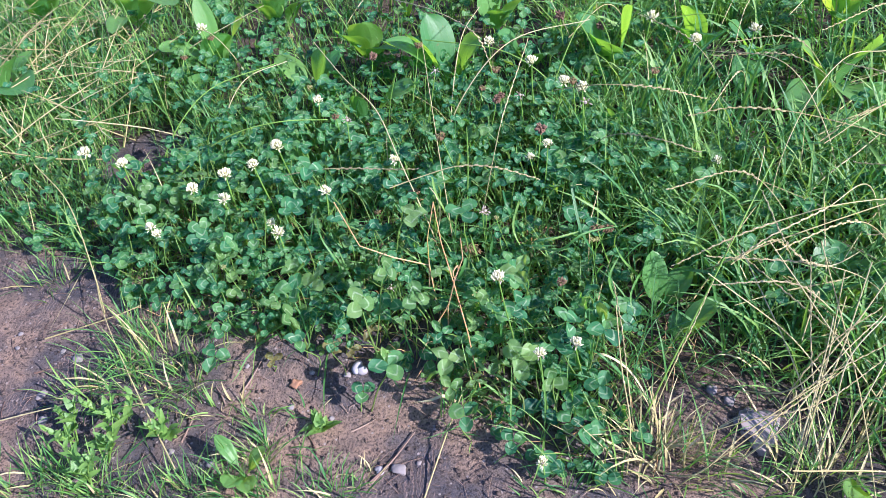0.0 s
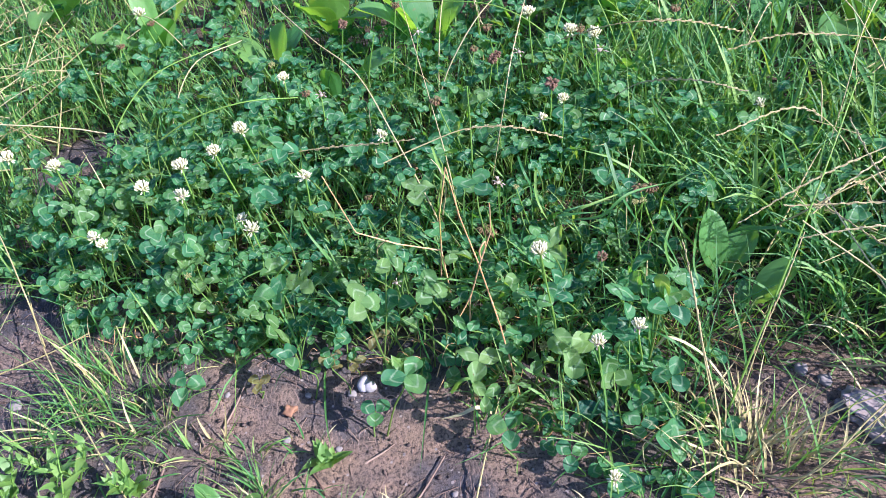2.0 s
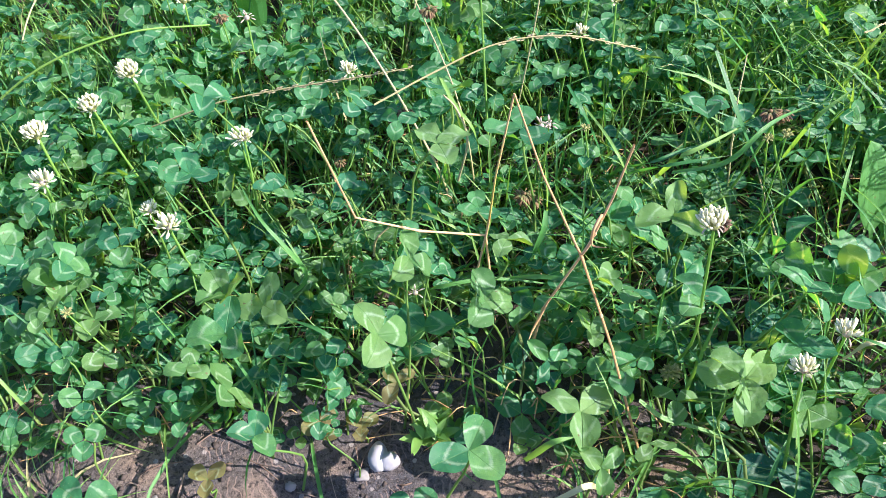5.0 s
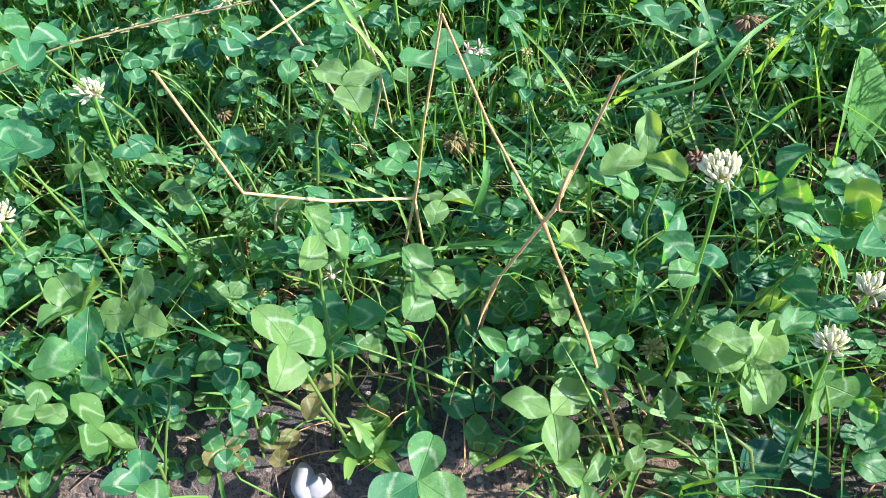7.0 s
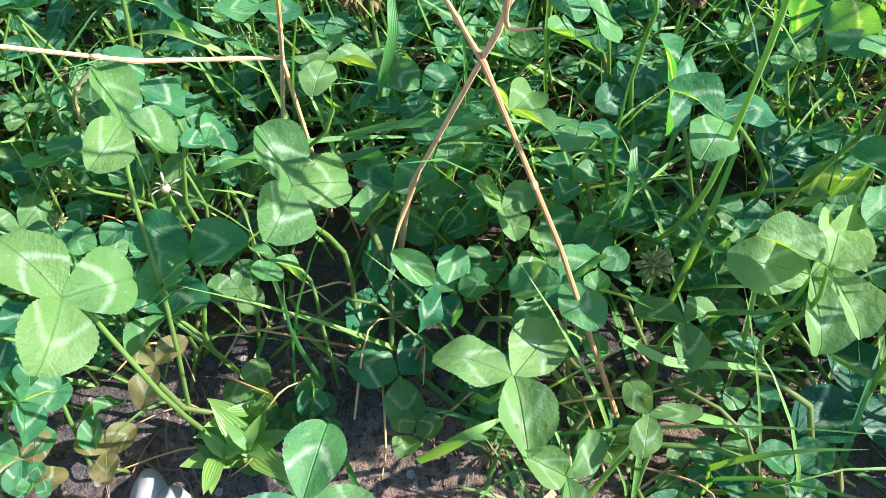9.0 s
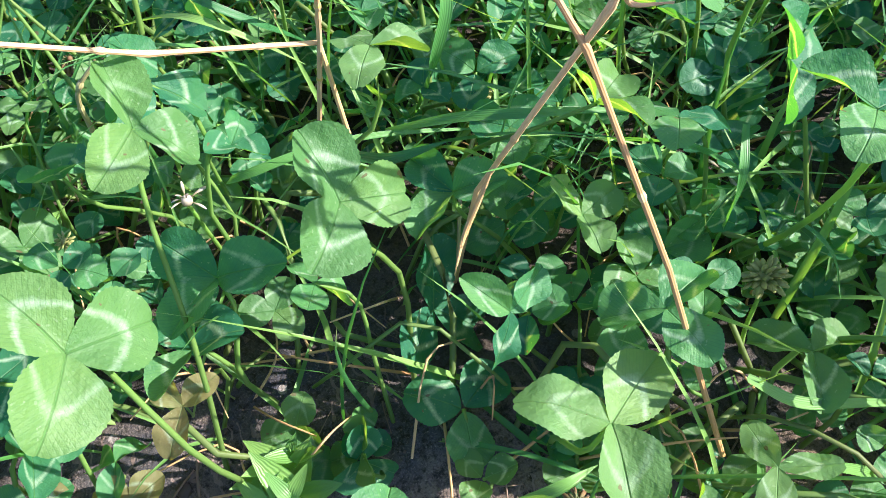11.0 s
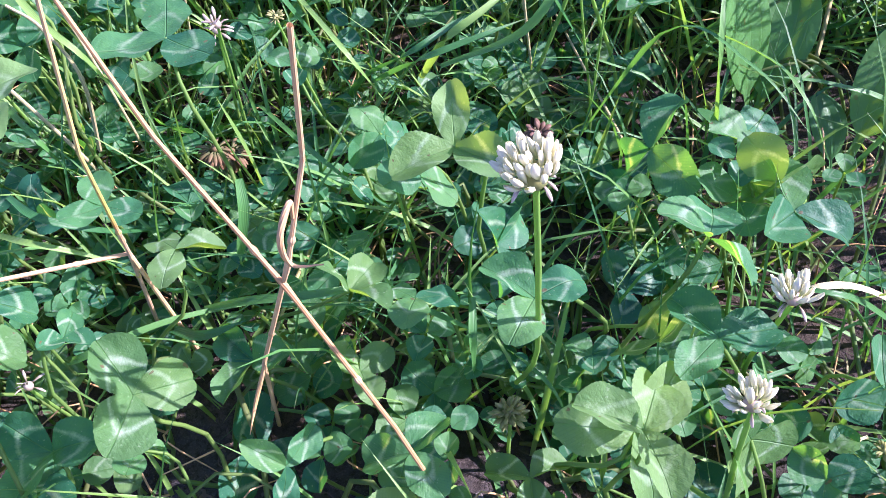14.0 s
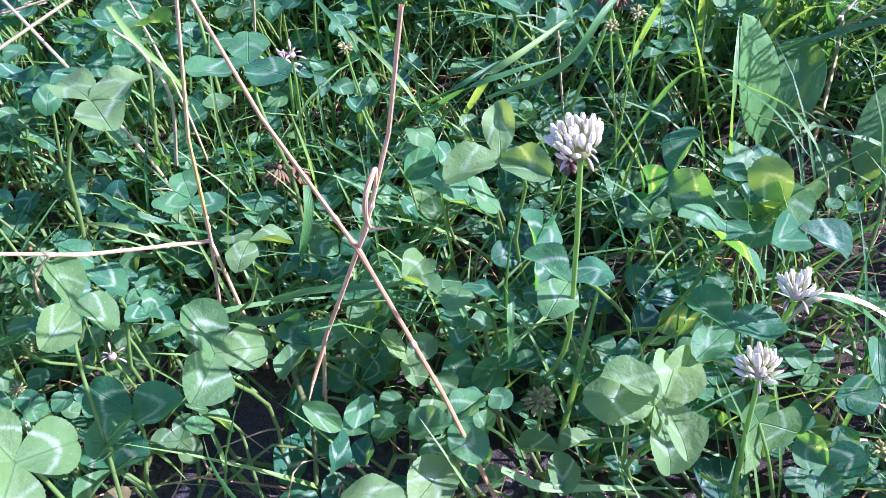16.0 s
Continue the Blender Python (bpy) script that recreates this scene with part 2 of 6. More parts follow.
def stone_material(name, a, b, rough=0.55):
    k = Mat(name)
    pos = k.where()
    base = k.mix(k.noise(120.0, 5.0, 0.7, pos), a, b)
    base = k.mix(k.math("MULTIPLY", k.math("SUBTRACT", k.noise(35.0, 3.0, 0.6, pos), 0.5, clamp=True), 2.0), base, (0.16, 0.13, 0.11))
    return k.surface(base, rough, k.bump(k.noise(500.0, 4.0, 0.6, pos), 0.3, 0.0006), spec=0.4)


M_LEAF = clover_leaf_material("clover_leaf_green", (0.022, 0.116, 0.062), (0.050, 0.190, 0.074), (0.100, 0.265, 0.076), (0.160, 0.320, 0.080))
# low leaves: own blue-green, with part of their shade painted in
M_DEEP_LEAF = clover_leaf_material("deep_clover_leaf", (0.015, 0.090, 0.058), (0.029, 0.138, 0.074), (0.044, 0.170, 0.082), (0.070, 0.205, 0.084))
# pale hairy leaves, colour raised to paint the sunlit sheen on them
M_PALE_LEAF = clover_leaf_material("pale_clover_leaf", (0.100, 0.215, 0.070), (0.140, 0.265, 0.085), (0.180, 0.310, 0.100), (0.225, 0.355, 0.112))
M_OLD_LEAF = clover_leaf_material("yellowed_clover_leaf", (0.14, 0.11, 0.05), (0.19, 0.18, 0.07), (0.18, 0.22, 0.07), (0.28, 0.26, 0.11))
M_YOUNG_LEAF = clover_leaf_material("young_clover_leaf", (0.066, 0.168, 0.052), (0.092, 0.208, 0.060), (0.122, 0.240, 0.068), (0.155, 0.270, 0.074))
M_GRASS = grass_material("grass_green", (0.028, 0.135, 0.043), (0.090, 0.250, 0.057), (0.230, 0.390, 0.085), (0.46, 0.39, 0.18), 0.34)
M_WEED = grass_material("weed_green", (0.090, 0.215, 0.050), (0.140, 0.285, 0.060), (0.200, 0.350, 0.070), (0.15, 0.28, 0.07))
M_DRY = straw_material("dry_straw", (0.37, 0.33, 0.13), (0.51, 0.46, 0.22), (0.60, 0.57, 0.32))
M_BROWN_STRAW = straw_material("brown_straw", (0.54, 0.31, 0.12), (0.68, 0.43, 0.19), (0.78, 0.56, 0.29), fresh=(0.56, 0.32, 0.10))
M_RIPE_STRAW = ripe_straw_material()
M_SEED = straw_material("ripe_seed", (0.46, 0.38, 0.20), (0.58, 0.50, 0.27), (0.62, 0.58, 0.32))
M_GREEN_SEED = straw_material("green_seed", (0.16, 0.22, 0.07), (0.26, 0.30, 0.10), (0.38, 0.36, 0.14))
M_PETIOLE = stem_material("petiole_green", (0.15, 0.22, 0.055), (0.17, 0.32, 0.045))
M_STEM = stem_material("flower_stem_green", (0.22, 0.36, 0.07), (0.24, 0.46, 0.07))
M_RUNNER = stem_material("runner_pale", (0.17, 0.17, 0.065), (0.13, 0.22, 0.055))
M_SOIL = soil_material()
M_PETAL = petal_material("white_petal", (0.46, 0.52, 0.18), (0.95, 0.91, 0.64), thin=0.20)
M_FADED = petal_material("faded_petal", (0.26, 0.22, 0.09), (0.76, 0.66, 0.58))
M_WITHERED = petal_material("withered_petal", (0.20, 0.24, 0.09), (0.30, 0.17, 0.09))
M_MAROON = petal_material("maroon_petal", (0.15, 0.11, 0.06), (0.29, 0.18, 0.12))
M_CALYX = petal_material("green_calyx", (0.20, 0.30, 0.08), (0.50, 0.47, 0.18))
M_PLANTAIN = plantain_material()
M_QUARTZ = stone_material("white_quartz", (0.29, 0.29, 0.31), (0.38, 0.38, 0.40), 0.45)
M_PALE_STONE = stone_material("pale_stone", (0.24, 0.205, 0.195), (0.35, 0.31, 0.295), 0.85)
M_GREY_STONE = stone_material("grey_stone", (0.15, 0.14, 0.135), (0.25, 0.235, 0.225), 0.75)
M_TWIG = straw_material("grey_twig", (0.17, 0.11, 0.08), (0.28, 0.20, 0.15), (0.36, 0.28, 0.21), 0.75)
M_CLOD = straw_material("soil_clod", (0.22, 0.12, 0.07), (0.32, 0.18, 0.10), (0.40, 0.24, 0.14), 0.9)
M_CRUMB = straw_material("soil_crumb", (0.05, 0.042, 0.038), (0.11, 0.085, 0.07), (0.18, 0.135, 0.11), 0.9)


# ---- mesh helpers ----
class Shape:
    """Collects vertices, faces and a UV for each vertex."""

    def __init__(self):
        self.v, self.f, self.uv, self.count = [], [], [], 0

    def add(self, verts, faces, uvs):
        self.v.append(np.asarray(verts, float).reshape(-1, 3))
        self.uv.append(np.asarray(uvs, float).reshape(-1, 2))
        self.f.append(np.asarray(faces, int) + self.count)
        self.count += len(self.v[-1])

    def mesh(self, name, material):
        me = bpy.data.meshes.new(name)
        v = np.concatenate(self.v)
        uv = np.concatenate(self.uv)
        faces = [q for block in self.f for q in block.tolist()]
        me.from_pydata(v.tolist(), [], faces)
        layer = me.uv_layers.new(name="UVMap")
        loops = np.zeros(len(me.loops), int)
        me.loops.foreach_get("vertex_index", loops)
        layer.data.foreach_set("uv", uv[loops].ravel())
        me.polygons.foreach_set("use_smooth", np.ones(len(me.polygons), bool))
        me.materials.append(material)
        me.update()
        return me


def part(name, me, parent, label=""):
    ob = new(name, me)
    ob.parent = parent
    if label:
        tagged(ob, label)
    return ob


def thing(name, label, category, group="", kind="", me=None, at=None):
    ob = new(name, me)
    if me is None:
        ob.empty_display_size = 0.01
    if at is not None:
        ob.matrix_basis = at
    return tagged(ob, label, category, group, kind)


def smooth_line(points, n):
    """n points along a Catmull-Rom line through the given ones."""
    p = np.asarray(points, float)
    p = np.vstack([2 * p[0] - p[1], p, 2 * p[-1] - p[-2]])
    t = np.linspace(0, len(p) - 3 - 1e-6, n)
    i = t.astype(int)
    f = (t - i)[:, None]
    a, b, c, d = p[i], p[i + 1], p[i + 2], p[i + 3]
    return 0.5 * (2 * b + (c - a) * f + (2 * a - 5 * b + 4 * c - d) * f ** 2 + (3 * b - a - 3 * c + d) * f ** 3)


def tube(shape, pts, radii, sides=6):
    pts = np.asarray(pts, float)
    n = len(pts)
    radii = np.broadcast_to(np.asarray(radii, float), (n,))
    tan = np.gradient(pts, axis=0)
    tan /= np.linalg.norm(tan, axis=1)[:, None] + 1e-12
    ref = np.array([0.31, 0.77, 0.55])
    a = np.cross(tan, ref)
    a /= np.linalg.norm(a, axis=1)[:, None] + 1e-12
    b = np.cross(tan, a)
    ang = np.linspace(0, 2 * np.pi, sides, endpoint=False)
    ring = pts[:, None] + radii[:, None, None] * (np.cos(ang)[None, :, None] * a[:, None] + np.sin(ang)[None, :, None] * b[:, None])
    uv = np.stack(np.meshgrid(np.linspace(0, 1, n), ang / 6.2832, indexing="ij")[::-1], -1)
    i, j = np.meshgrid(np.arange(n - 1), np.arange(sides), indexing="ij")
    k = (j + 1) % sides
    quads = np.stack([i * sides + j, i * sides + k, (i + 1) * sides + k, (i + 1) * sides + j], -1).reshape(-1, 4)
    shape.add(ring, quads, uv)


def blades(shape, base, head, length, width, lean, curl, seg=5, twist=None, fold=0.25):
    """Many grass blades at once: they start at base, lean by lean from upright towards head and bend by curl on their way."""
    n = len(head)
    s = np.linspace(0, 1, seg + 1)
    theta = lean[:, None] + curl[:, None] * s ** 1.3
    step = length[:, None] / seg
    out = np.concatenate([np.zeros((n, 1)), np.cumsum(np.sin(theta[:, :-1]) * step, 1)], 1)
    up = np.concatenate([np.zeros((n, 1)), np.cumsum(np.cos(theta[:, :-1]) * step, 1)], 1)
    hx, hy = np.cos(head), np.sin(head)
    sway = np.sin(s * 2.2)[None] * (np.random.default_rng(n).random((n, 1)) - 0.5) * length[:, None] * 0.18
    mid = np.stack([base[:, 0:1] + out * hx[:, None] - sway * hy[:, None], base[:, 1:2] + out * hy[:, None] + sway * hx[:, None], base[:, 2:3] + up], -1)
    mid[..., 2] = np.maximum(mid[..., 2], base[:, 2:3] + 0.002 + 0.004 * s[None])
    mid[:, 0, 2] = base[:, 2]
    w = width[:, None] * (np.clip(1 - s ** 2.4, 0.02, 1) * (0.55 + 0.45 * np.minimum(1, s * 4)))[None]
    tw = 0 * w if twist is None else twist[:, None] * s[None]
    side = np.stack([-hy[:, None] * np.cos(tw), hx[:, None] * np.cos(tw), np.sin(tw) + 0 * w], -1)
    nor = np.stack([-np.cos(theta) * hx[:, None], -np.cos(theta) * hy[:, None], np.sin(theta)], -1)
    left = mid - side * w[..., None] / 2 + nor * (w * fold)[..., None]
    right = mid + side * w[..., None] / 2 + nor * (w * fold)[..., None]
    v = np.stack([left, mid, right], 2)
    m = seg + 1
    i = np.arange(seg)
    quad = np.concatenate([np.stack([i * 3 + c, i * 3 + c + 1, i * 3 + c + 4, i * 3 + c + 3], -1) for c in (0, 1)])
    faces = (np.arange(n) * m * 3)[:, None, None] + quad[None]
    uv = np.broadcast_to(np.stack(np.meshgrid(s, [0.0, 0.5, 1.0], indexing="ij")[::-1], -1), (n, m, 3, 2))
    shape.add(v, faces.reshape(-1, 4), uv)


def leaflet_points(rows, cols, fold, cup, ripple, teeth, seed):
    """A clover leaflet 1 long that starts at the origin and points along y, as a grid."""
    rng = np.random.default_rng(seed)
    v = np.linspace(0, 1, rows)
    v = 0.5 * v + 0.5 * (1 - np.cos(np.pi * v)) / 2
    w = 0.47 * np.clip(np.sin(np.pi * np.clip(v, 0.0, 1) ** 1.15), 0, 1) ** 0.58
    w[0], w[-1] = 0.02, 0.03
    w[1:-1] *= 1 + teeth * np.where(np.arange(rows - 2) % 2, 1, -1)
    u = np.linspace(-1, 1, cols)
    x = w[:, None] * u[None]
    y = v[:, None] - 0.03 * np.exp(-((x / 0.05) ** 2)) * v[:, None] ** 8
    ph = rng.random(3) * 6
    x = x + 0.05 * np.sin(3 * y + ph[2]) * y
    z = fold * np.abs(x) - cup * (y - 0.35) ** 2 + cup * 0.1225 + ripple * np.sin(9 * y + ph[0]) * np.abs(x) + ripple * 0.5 * np.sin(5 * x + 4 * y + ph[1]) * y
    pts = np.stack([x, y, z], -1).reshape(-1, 3)
    uv = np.stack([x + 0.5, y], -1).reshape(-1, 2)
    i, j = np.meshgrid(np.arange(rows - 1), np.arange(cols - 1), indexing="ij")
    a = i * cols + j
    q = np.stack([a, a + 1, a + cols + 1, a + cols], -1).reshape(-1, 4)
    return pts, q, uv


LEAFLETS, YOUNG_LEAFLETS, PALE_LEAFLETS, DEEP_LEAFLETS, OLD_LEAFLETS = [], [], [], [], []
for n in range(14):
    pick = np.random.default_rng(100 + n)
    sh = Shape()
    sh.add(*leaflet_points(37, 7, pick.uniform(0.05, 0.6), pick.uniform(-0.2, 0.4), pick.uniform(0.06, 0.15), 0.017, n))
    LEAFLETS.append(sh.mesh("leaflet", M_LEAF))
    YOUNG_LEAFLETS.append(sh.mesh("leaflet", M_YOUNG_LEAF))
    PALE_LEAFLETS.append(sh.mesh("leaflet", M_PALE_LEAF))
    DEEP_LEAFLETS.append(sh.mesh("leaflet", M_DEEP_LEAF))
    OLD_LEAFLETS.append(sh.mesh("leaflet", M_OLD_LEAF))
COARSE = [leaflet_points(8, 5, fo, cu, ri, 0.01, n) for n, (fo, cu, ri) in enumerate(((0.2, 0.1, 0.06), (0.45, 0.25, 0.1), (0.1, 0.3, 0.1), (0.7, 0.1, 0.05), (0.3, -0.15, 0.1)))]
rng = np.random.default_rng(7)


def height(x, y):
    """The lie of the soil."""
    x, y = np.asarray(x, float), np.asarray(y, float)
    edge = np.interp(x, EDGE_X, EDGE_Y)
    path = 1 / (1 + np.exp(np.clip((y - edge + 0.02) / 0.03, -30, 30)))
    z = -0.018 * path + 0.006 * np.sin(7 * x + 1) * np.sin(6 * y) + 0.003 * np.sin(23 * x + 4 * y)
    return z + 0.001 * np.sin(61 * x + 9 * np.sin(31 * y)) * path


# where the trodden path ends and the green begins
EDGE_X = (-3.0, -0.95, -0.69, -0.56, -0.45, -0.34, -0.26, -0.16, -0.09, -0.02, 0.04, 0.12, 0.20, 0.40, 3.0)
EDGE_Y = (0.95, 0.90, 0.856, 0.825, 0.71, 0.66, 0.655, 0.625, 0.60, 0.53, 0.465, 0.437, 0.40, 0.36, 0.2)


def bare(x, y):
    """1 on trodden soil, 0 in the green."""
    edge = np.interp(x, EDGE_X, EDGE_Y)
    b = y < edge
    b = b | (((x - 0.258) / 0.098) ** 2 + ((y - 0.518) / 0.050) ** 2 < 1)
    b = b | (((x + 0.515) / 0.075) ** 2 + ((y - 1.04) / 0.085) ** 2 < 1)
    return b


# ---- ground ----
def axis(lo, hi, step, far):
    mid = np.arange(lo, hi + step / 2, step)
    grow = np.cumsum(step * 1.55 ** np.arange(1, 30))
    grow = grow[grow < far]
    return np.concatenate([lo - grow[::-1], mid, hi + grow])


def build_ground():
    xs, ys = axis(-0.95, 0.55, 0.005, 400.0), axis(0.36, 1.20, 0.005, 400.0)
    X, Y = np.meshgrid(xs, ys, indexing="ij")
    near = np.exp(-np.maximum(0, np.hypot(X + 0.1, Y - 0.8) - 1.2) * 3)
    Z = height(X, Y) * near
    r = np.random.default_rng(3)
    small = r.normal(size=X.shape)
    small = (small + np.roll(small, 1, 0) + np.roll(small, 1, 1) + np.roll(small, (1, 1), (0, 1))) / 4
    wide = sum(np.roll(small, (a, b), (0, 1)) for a in range(-2, 3) for b in range(-2, 3)) / 12
    fine = (X > -0.96) & (X < 0.56) & (Y > 0.35) & (Y < 1.21)
    Z = Z + (small * 0.0008 + wide * 0.0013) * fine
    sh = Shape()
    i, j = np.meshgrid(np.arange(len(xs) - 1), np.arange(len(ys) - 1), indexing="ij")
    a = i * len(ys) + j
    sh.add(np.stack([X, Y, Z], -1), np.stack([a, a + len(ys), a + len(ys) + 1, a + 1], -1).reshape(-1, 4), np.stack([X, Y], -1))
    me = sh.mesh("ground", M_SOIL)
    # 1 on the path, 0 where shade under plants is painted into the soil
    no_shade = np.interp(X, EDGE_X, EDGE_Y) - Y
    no_shade = np.clip((no_shade + 0.10 + wide * 0.04) / 0.08, 0, 1)
    no_shade = np.where(bare(X, Y), np.maximum(no_shade, 0.7), no_shade)
    me.attributes.new("undarkened", "FLOAT", "POINT").data.foreach_set("value", no_shade.ravel().astype(np.float32))
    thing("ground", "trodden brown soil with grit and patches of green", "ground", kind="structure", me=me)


build_ground()


# ---- clover leaves ----
def petiole_line(base, top, wobble=0.006):
    base, top = np.asarray(base, float), np.asarray(top, float)
    mid1 = base * 0.62 + top * 0.38 + np.array([rng.normal() * wobble, rng.normal() * wobble, 0.12 * (top[2] - base[2])])
    mid2 = base * 0.25 + top * 0.75 + np.array([rng.normal() * wobble * 0.6, rng.normal() * wobble * 0.6, 0.10 * (top[2] - base[2])])
    return smooth_line([base, mid1, mid2, top], 9)


PLACED = []
YOUNG_LABEL = "pale yellow-green young clover leaf with three leaflets and chevrons"
LEAF_LABEL = "green three-part white clover leaf with pale chevrons on a thin stalk"


def clover_leaf(x, y, z, rx, ry, rz, size, young=False):
    reach = 0.25 + 0.5 * rng.random()
    a = rng.random() * 6.283
    bx, by = x + reach * z * math.cos(a), y + reach * z * math.sin(a)
    base = (bx, by, float(height(bx, by)) - 0.001)
    z = max(z, base[2] + 0.008)
    ob = thing("clover_leaf", YOUNG_LABEL if young else LEAF_LABEL, "clover leaf", "clover leaves of the patch", at=pose(*base))
    sh = Shape()
    line = petiole_line((0, 0, 0), (x - base[0], y - base[1], z - base[2]))
    tube(sh, line, np.linspace(0.00085, 0.0006, len(line)) * min(1.2, 0.55 + size * 30), 6)
    part("petiole", sh.mesh("petiole", M_PETIOLE), ob)
    turn = pose(x - base[0], y - base[1], z - base[2], rx, ry, rz)
    kind = rng.integers(len(LEAFLETS))
    for n, a in enumerate((0, -118, 118)):
        lf = part("leaflet", (YOUNG_LEAFLETS if young else LEAFLETS)[(kind + (n * rng.integers(0, 3))) % len(LEAFLETS)], ob)
        s = size * (0.94 + 0.12 * rng.random())
        lf.matrix_basis = turn @ pose(0, 0, 0.0002, 0, 0, a + rng.normal() * 4) @ pose(0, 0.0008, 0, rng.normal() * 6 + 3, rng.normal() * 7, 0) @ Matrix.Diagonal((s * (1.0 + 0.10 * rng.normal() * 0.6), s, s, 1))
    return ob


def place_leaf(x, y, z, rx, ry, rz, size, young=False):
    PLACED.append((x, y, z, size))
    clover_leaf(x, y, z, rx, ry, rz, size, young)

place_leaf(-0.073, 0.612, 0.006, 22, -4, 53, 0.0169)
place_leaf(0.003, 0.632, 0.044, 6, 11, 18, 0.0115)
place_leaf(-0.021, 0.698, 0.040, 8, -17, 21, 0.0142)
place_leaf(0.035, 0.683, 0.052, 1, -36, -162, 0.0135)
place_leaf(-0.140, 0.657, 0.071, 10, -9, 48, 0.0080)
place_leaf(-0.165, 0.738, 0.025, -20, 10, -91, 0.0101)
place_leaf(-0.017, 0.589, 0.021, -0, 18, -158, 0.0093)
place_leaf(-0.107, 0.702, 0.070, -8, 2, -90, 0.0080)
place_leaf(0.112, 0.602, 0.070, 13, 7, 27, 0.0166)
place_leaf(-0.192, 0.640, 0.011, 9, -6, 47, 0.0114)
place_leaf(-0.174, 0.812, 0.110, 11, -5, 40, 0.0096)
place_leaf(-0.061, 0.821, 0.100, 7, 26, 59, 0.0237)
place_leaf(-0.127, 0.819, 0.080, 13, -9, 31, 0.0090)
place_leaf(0.015, 0.745, 0.080, -13, -7, 155, 0.0101)
place_leaf(0.106, 0.756, 0.090, -7, 7, 34, 0.0192)
place_leaf(0.122, 0.731, 0.090, -14, -12, 101, 0.0146)
place_leaf(0.147, 0.695, 0.080, -14, 8, 87, 0.0112)
place_leaf(-0.104, 0.786, 0.050, -9, -16, 151, 0.0108)
place_leaf(-0.179, 0.658, 0.050, 4, 2, 56, 0.0134)
place_leaf(-0.210, 0.664, 0.020, 7, -9, 67, 0.0102)
place_leaf(-0.184, 0.619, 0.030, 8, 6, -24, 0.0057)
place_leaf(-0.270, 0.652, 0.030, 11, -3, 46, 0.0107)
place_leaf(-0.247, 0.727, 0.080, 11, 13, -22, 0.0099)
place_leaf(-0.209, 0.753, 0.040, 12, -8, 43, 0.0130)
place_leaf(-0.156, 0.684, 0.050, -11, -6, 154, 0.0091)
place_leaf(0.151, 0.630, 0.051, 28, -11, 60, 0.0205)
place_leaf(0.078, 0.586, 0.092, -16, -36, -170, 0.0186)
place_leaf(-0.010, 0.596, 0.048, 6, -7, 27, 0.0095)
place_leaf(-0.038, 0.633, 0.020, 8, -6, 28, 0.0106)
place_leaf(0.058, 0.788, 0.052, 15, -7, 25, 0.0118)
place_leaf(0.094, 0.637, 0.054, 9, -11, 6, 0.0091)
place_leaf(0.027, 0.607, 0.030, -9, -5, 119, 0.0067)
place_leaf(0.159, 0.595, 0.060, -7, -4, 68, 0.0075)
place_leaf(0.047, 0.568, 0.020, -34, -4, 4, 0.0128)
place_leaf(-0.116, 0.864, 0.079, 16, -14, 43, 0.0122)
place_leaf(-0.140, 0.864, 0.070, 15, -13, 38, 0.0120)
place_leaf(-0.268, 0.694, 0.069, 12, -10, 58, 0.0094)
place_leaf(-0.266, 0.652, 0.048, 11, -8, 58, 0.0092)
place_leaf(-0.174, 0.657, 0.037, 5, -8, 47, 0.0101)
place_leaf(0.018, 0.524, 0.014, 4, -6, 34, 0.0119)
place_leaf(-0.260, 0.718, 0.082, 14, 2, 61, 0.0108)
place_leaf(0.094, 0.484, 0.030, 10, 45, -31, 0.0206)
place_leaf(0.014, 0.492, 0.015, 5, -9, 41, 0.0147)
place_leaf(-0.150, 0.567, 0.012, 7, -11, 55, 0.0150)
place_leaf(-0.325, 0.613, 0.030, -7, -4, 165, 0.0186)
place_leaf(-0.035, 0.522, 0.020, 3, -10, 66, 0.0179)
place_leaf(-0.365, 0.766, 0.070, 10, -10, 64, 0.0168)
place_leaf(-0.358, 0.740, 0.060, 14, -8, 55, 0.0155)
place_leaf(-0.382, 0.707, 0.050, 10, -2, 61, 0.0140)
place_leaf(-0.442, 0.761, 0.050, 12, 0, 47, 0.0116)
place_leaf(-0.405, 0.721, 0.050, 15, -5, 47, 0.0110)
place_leaf(-0.487, 0.762, 0.050, 16, -5, 52, 0.0123)
place_leaf(-0.322, 0.671, 0.045, 18, -6, 65, 0.0136)
place_leaf(-0.296, 0.823, 0.100, 14, -11, 55, 0.0112)
place_leaf(-0.280, 0.702, 0.055, 12, -9, 57, 0.0104)
place_leaf(-0.331, 0.699, 0.055, 13, -9, 60, 0.0111)
place_leaf(-0.326, 0.655, 0.030, 19, -3, 56, 0.0118)
place_leaf(-0.291, 0.659, 0.030, 10, 10, -22, 0.0105)
place_leaf(-0.454, 0.779, 0.090, -4, -17, 136, 0.0103)
place_leaf(-0.350, 0.837, 0.080, 14, -8, 49, 0.0157)
place_leaf(-0.251, 0.816, 0.080, 15, -8, 42, 0.0146)
place_leaf(0.117, 0.611, 0.080, 9, -11, 24, 0.0104)
place_leaf(0.074, 0.501, 0.030, -11, -1, 152, 0.0153)
place_leaf(-0.229, 0.745, 0.060, 8, -5, 56, 0.0152)
place_leaf(-0.157, 0.794, 0.040, -15, -3, 176, 0.0120)
place_leaf(-0.494, 0.846, 0.080, -8, -9, -174, 0.0180)
place_leaf(-0.290, 0.758, 0.080, 8, -12, 61, 0.0145)
place_leaf(-0.414, 0.707, 0.030, 14, -8, 61, 0.0139)

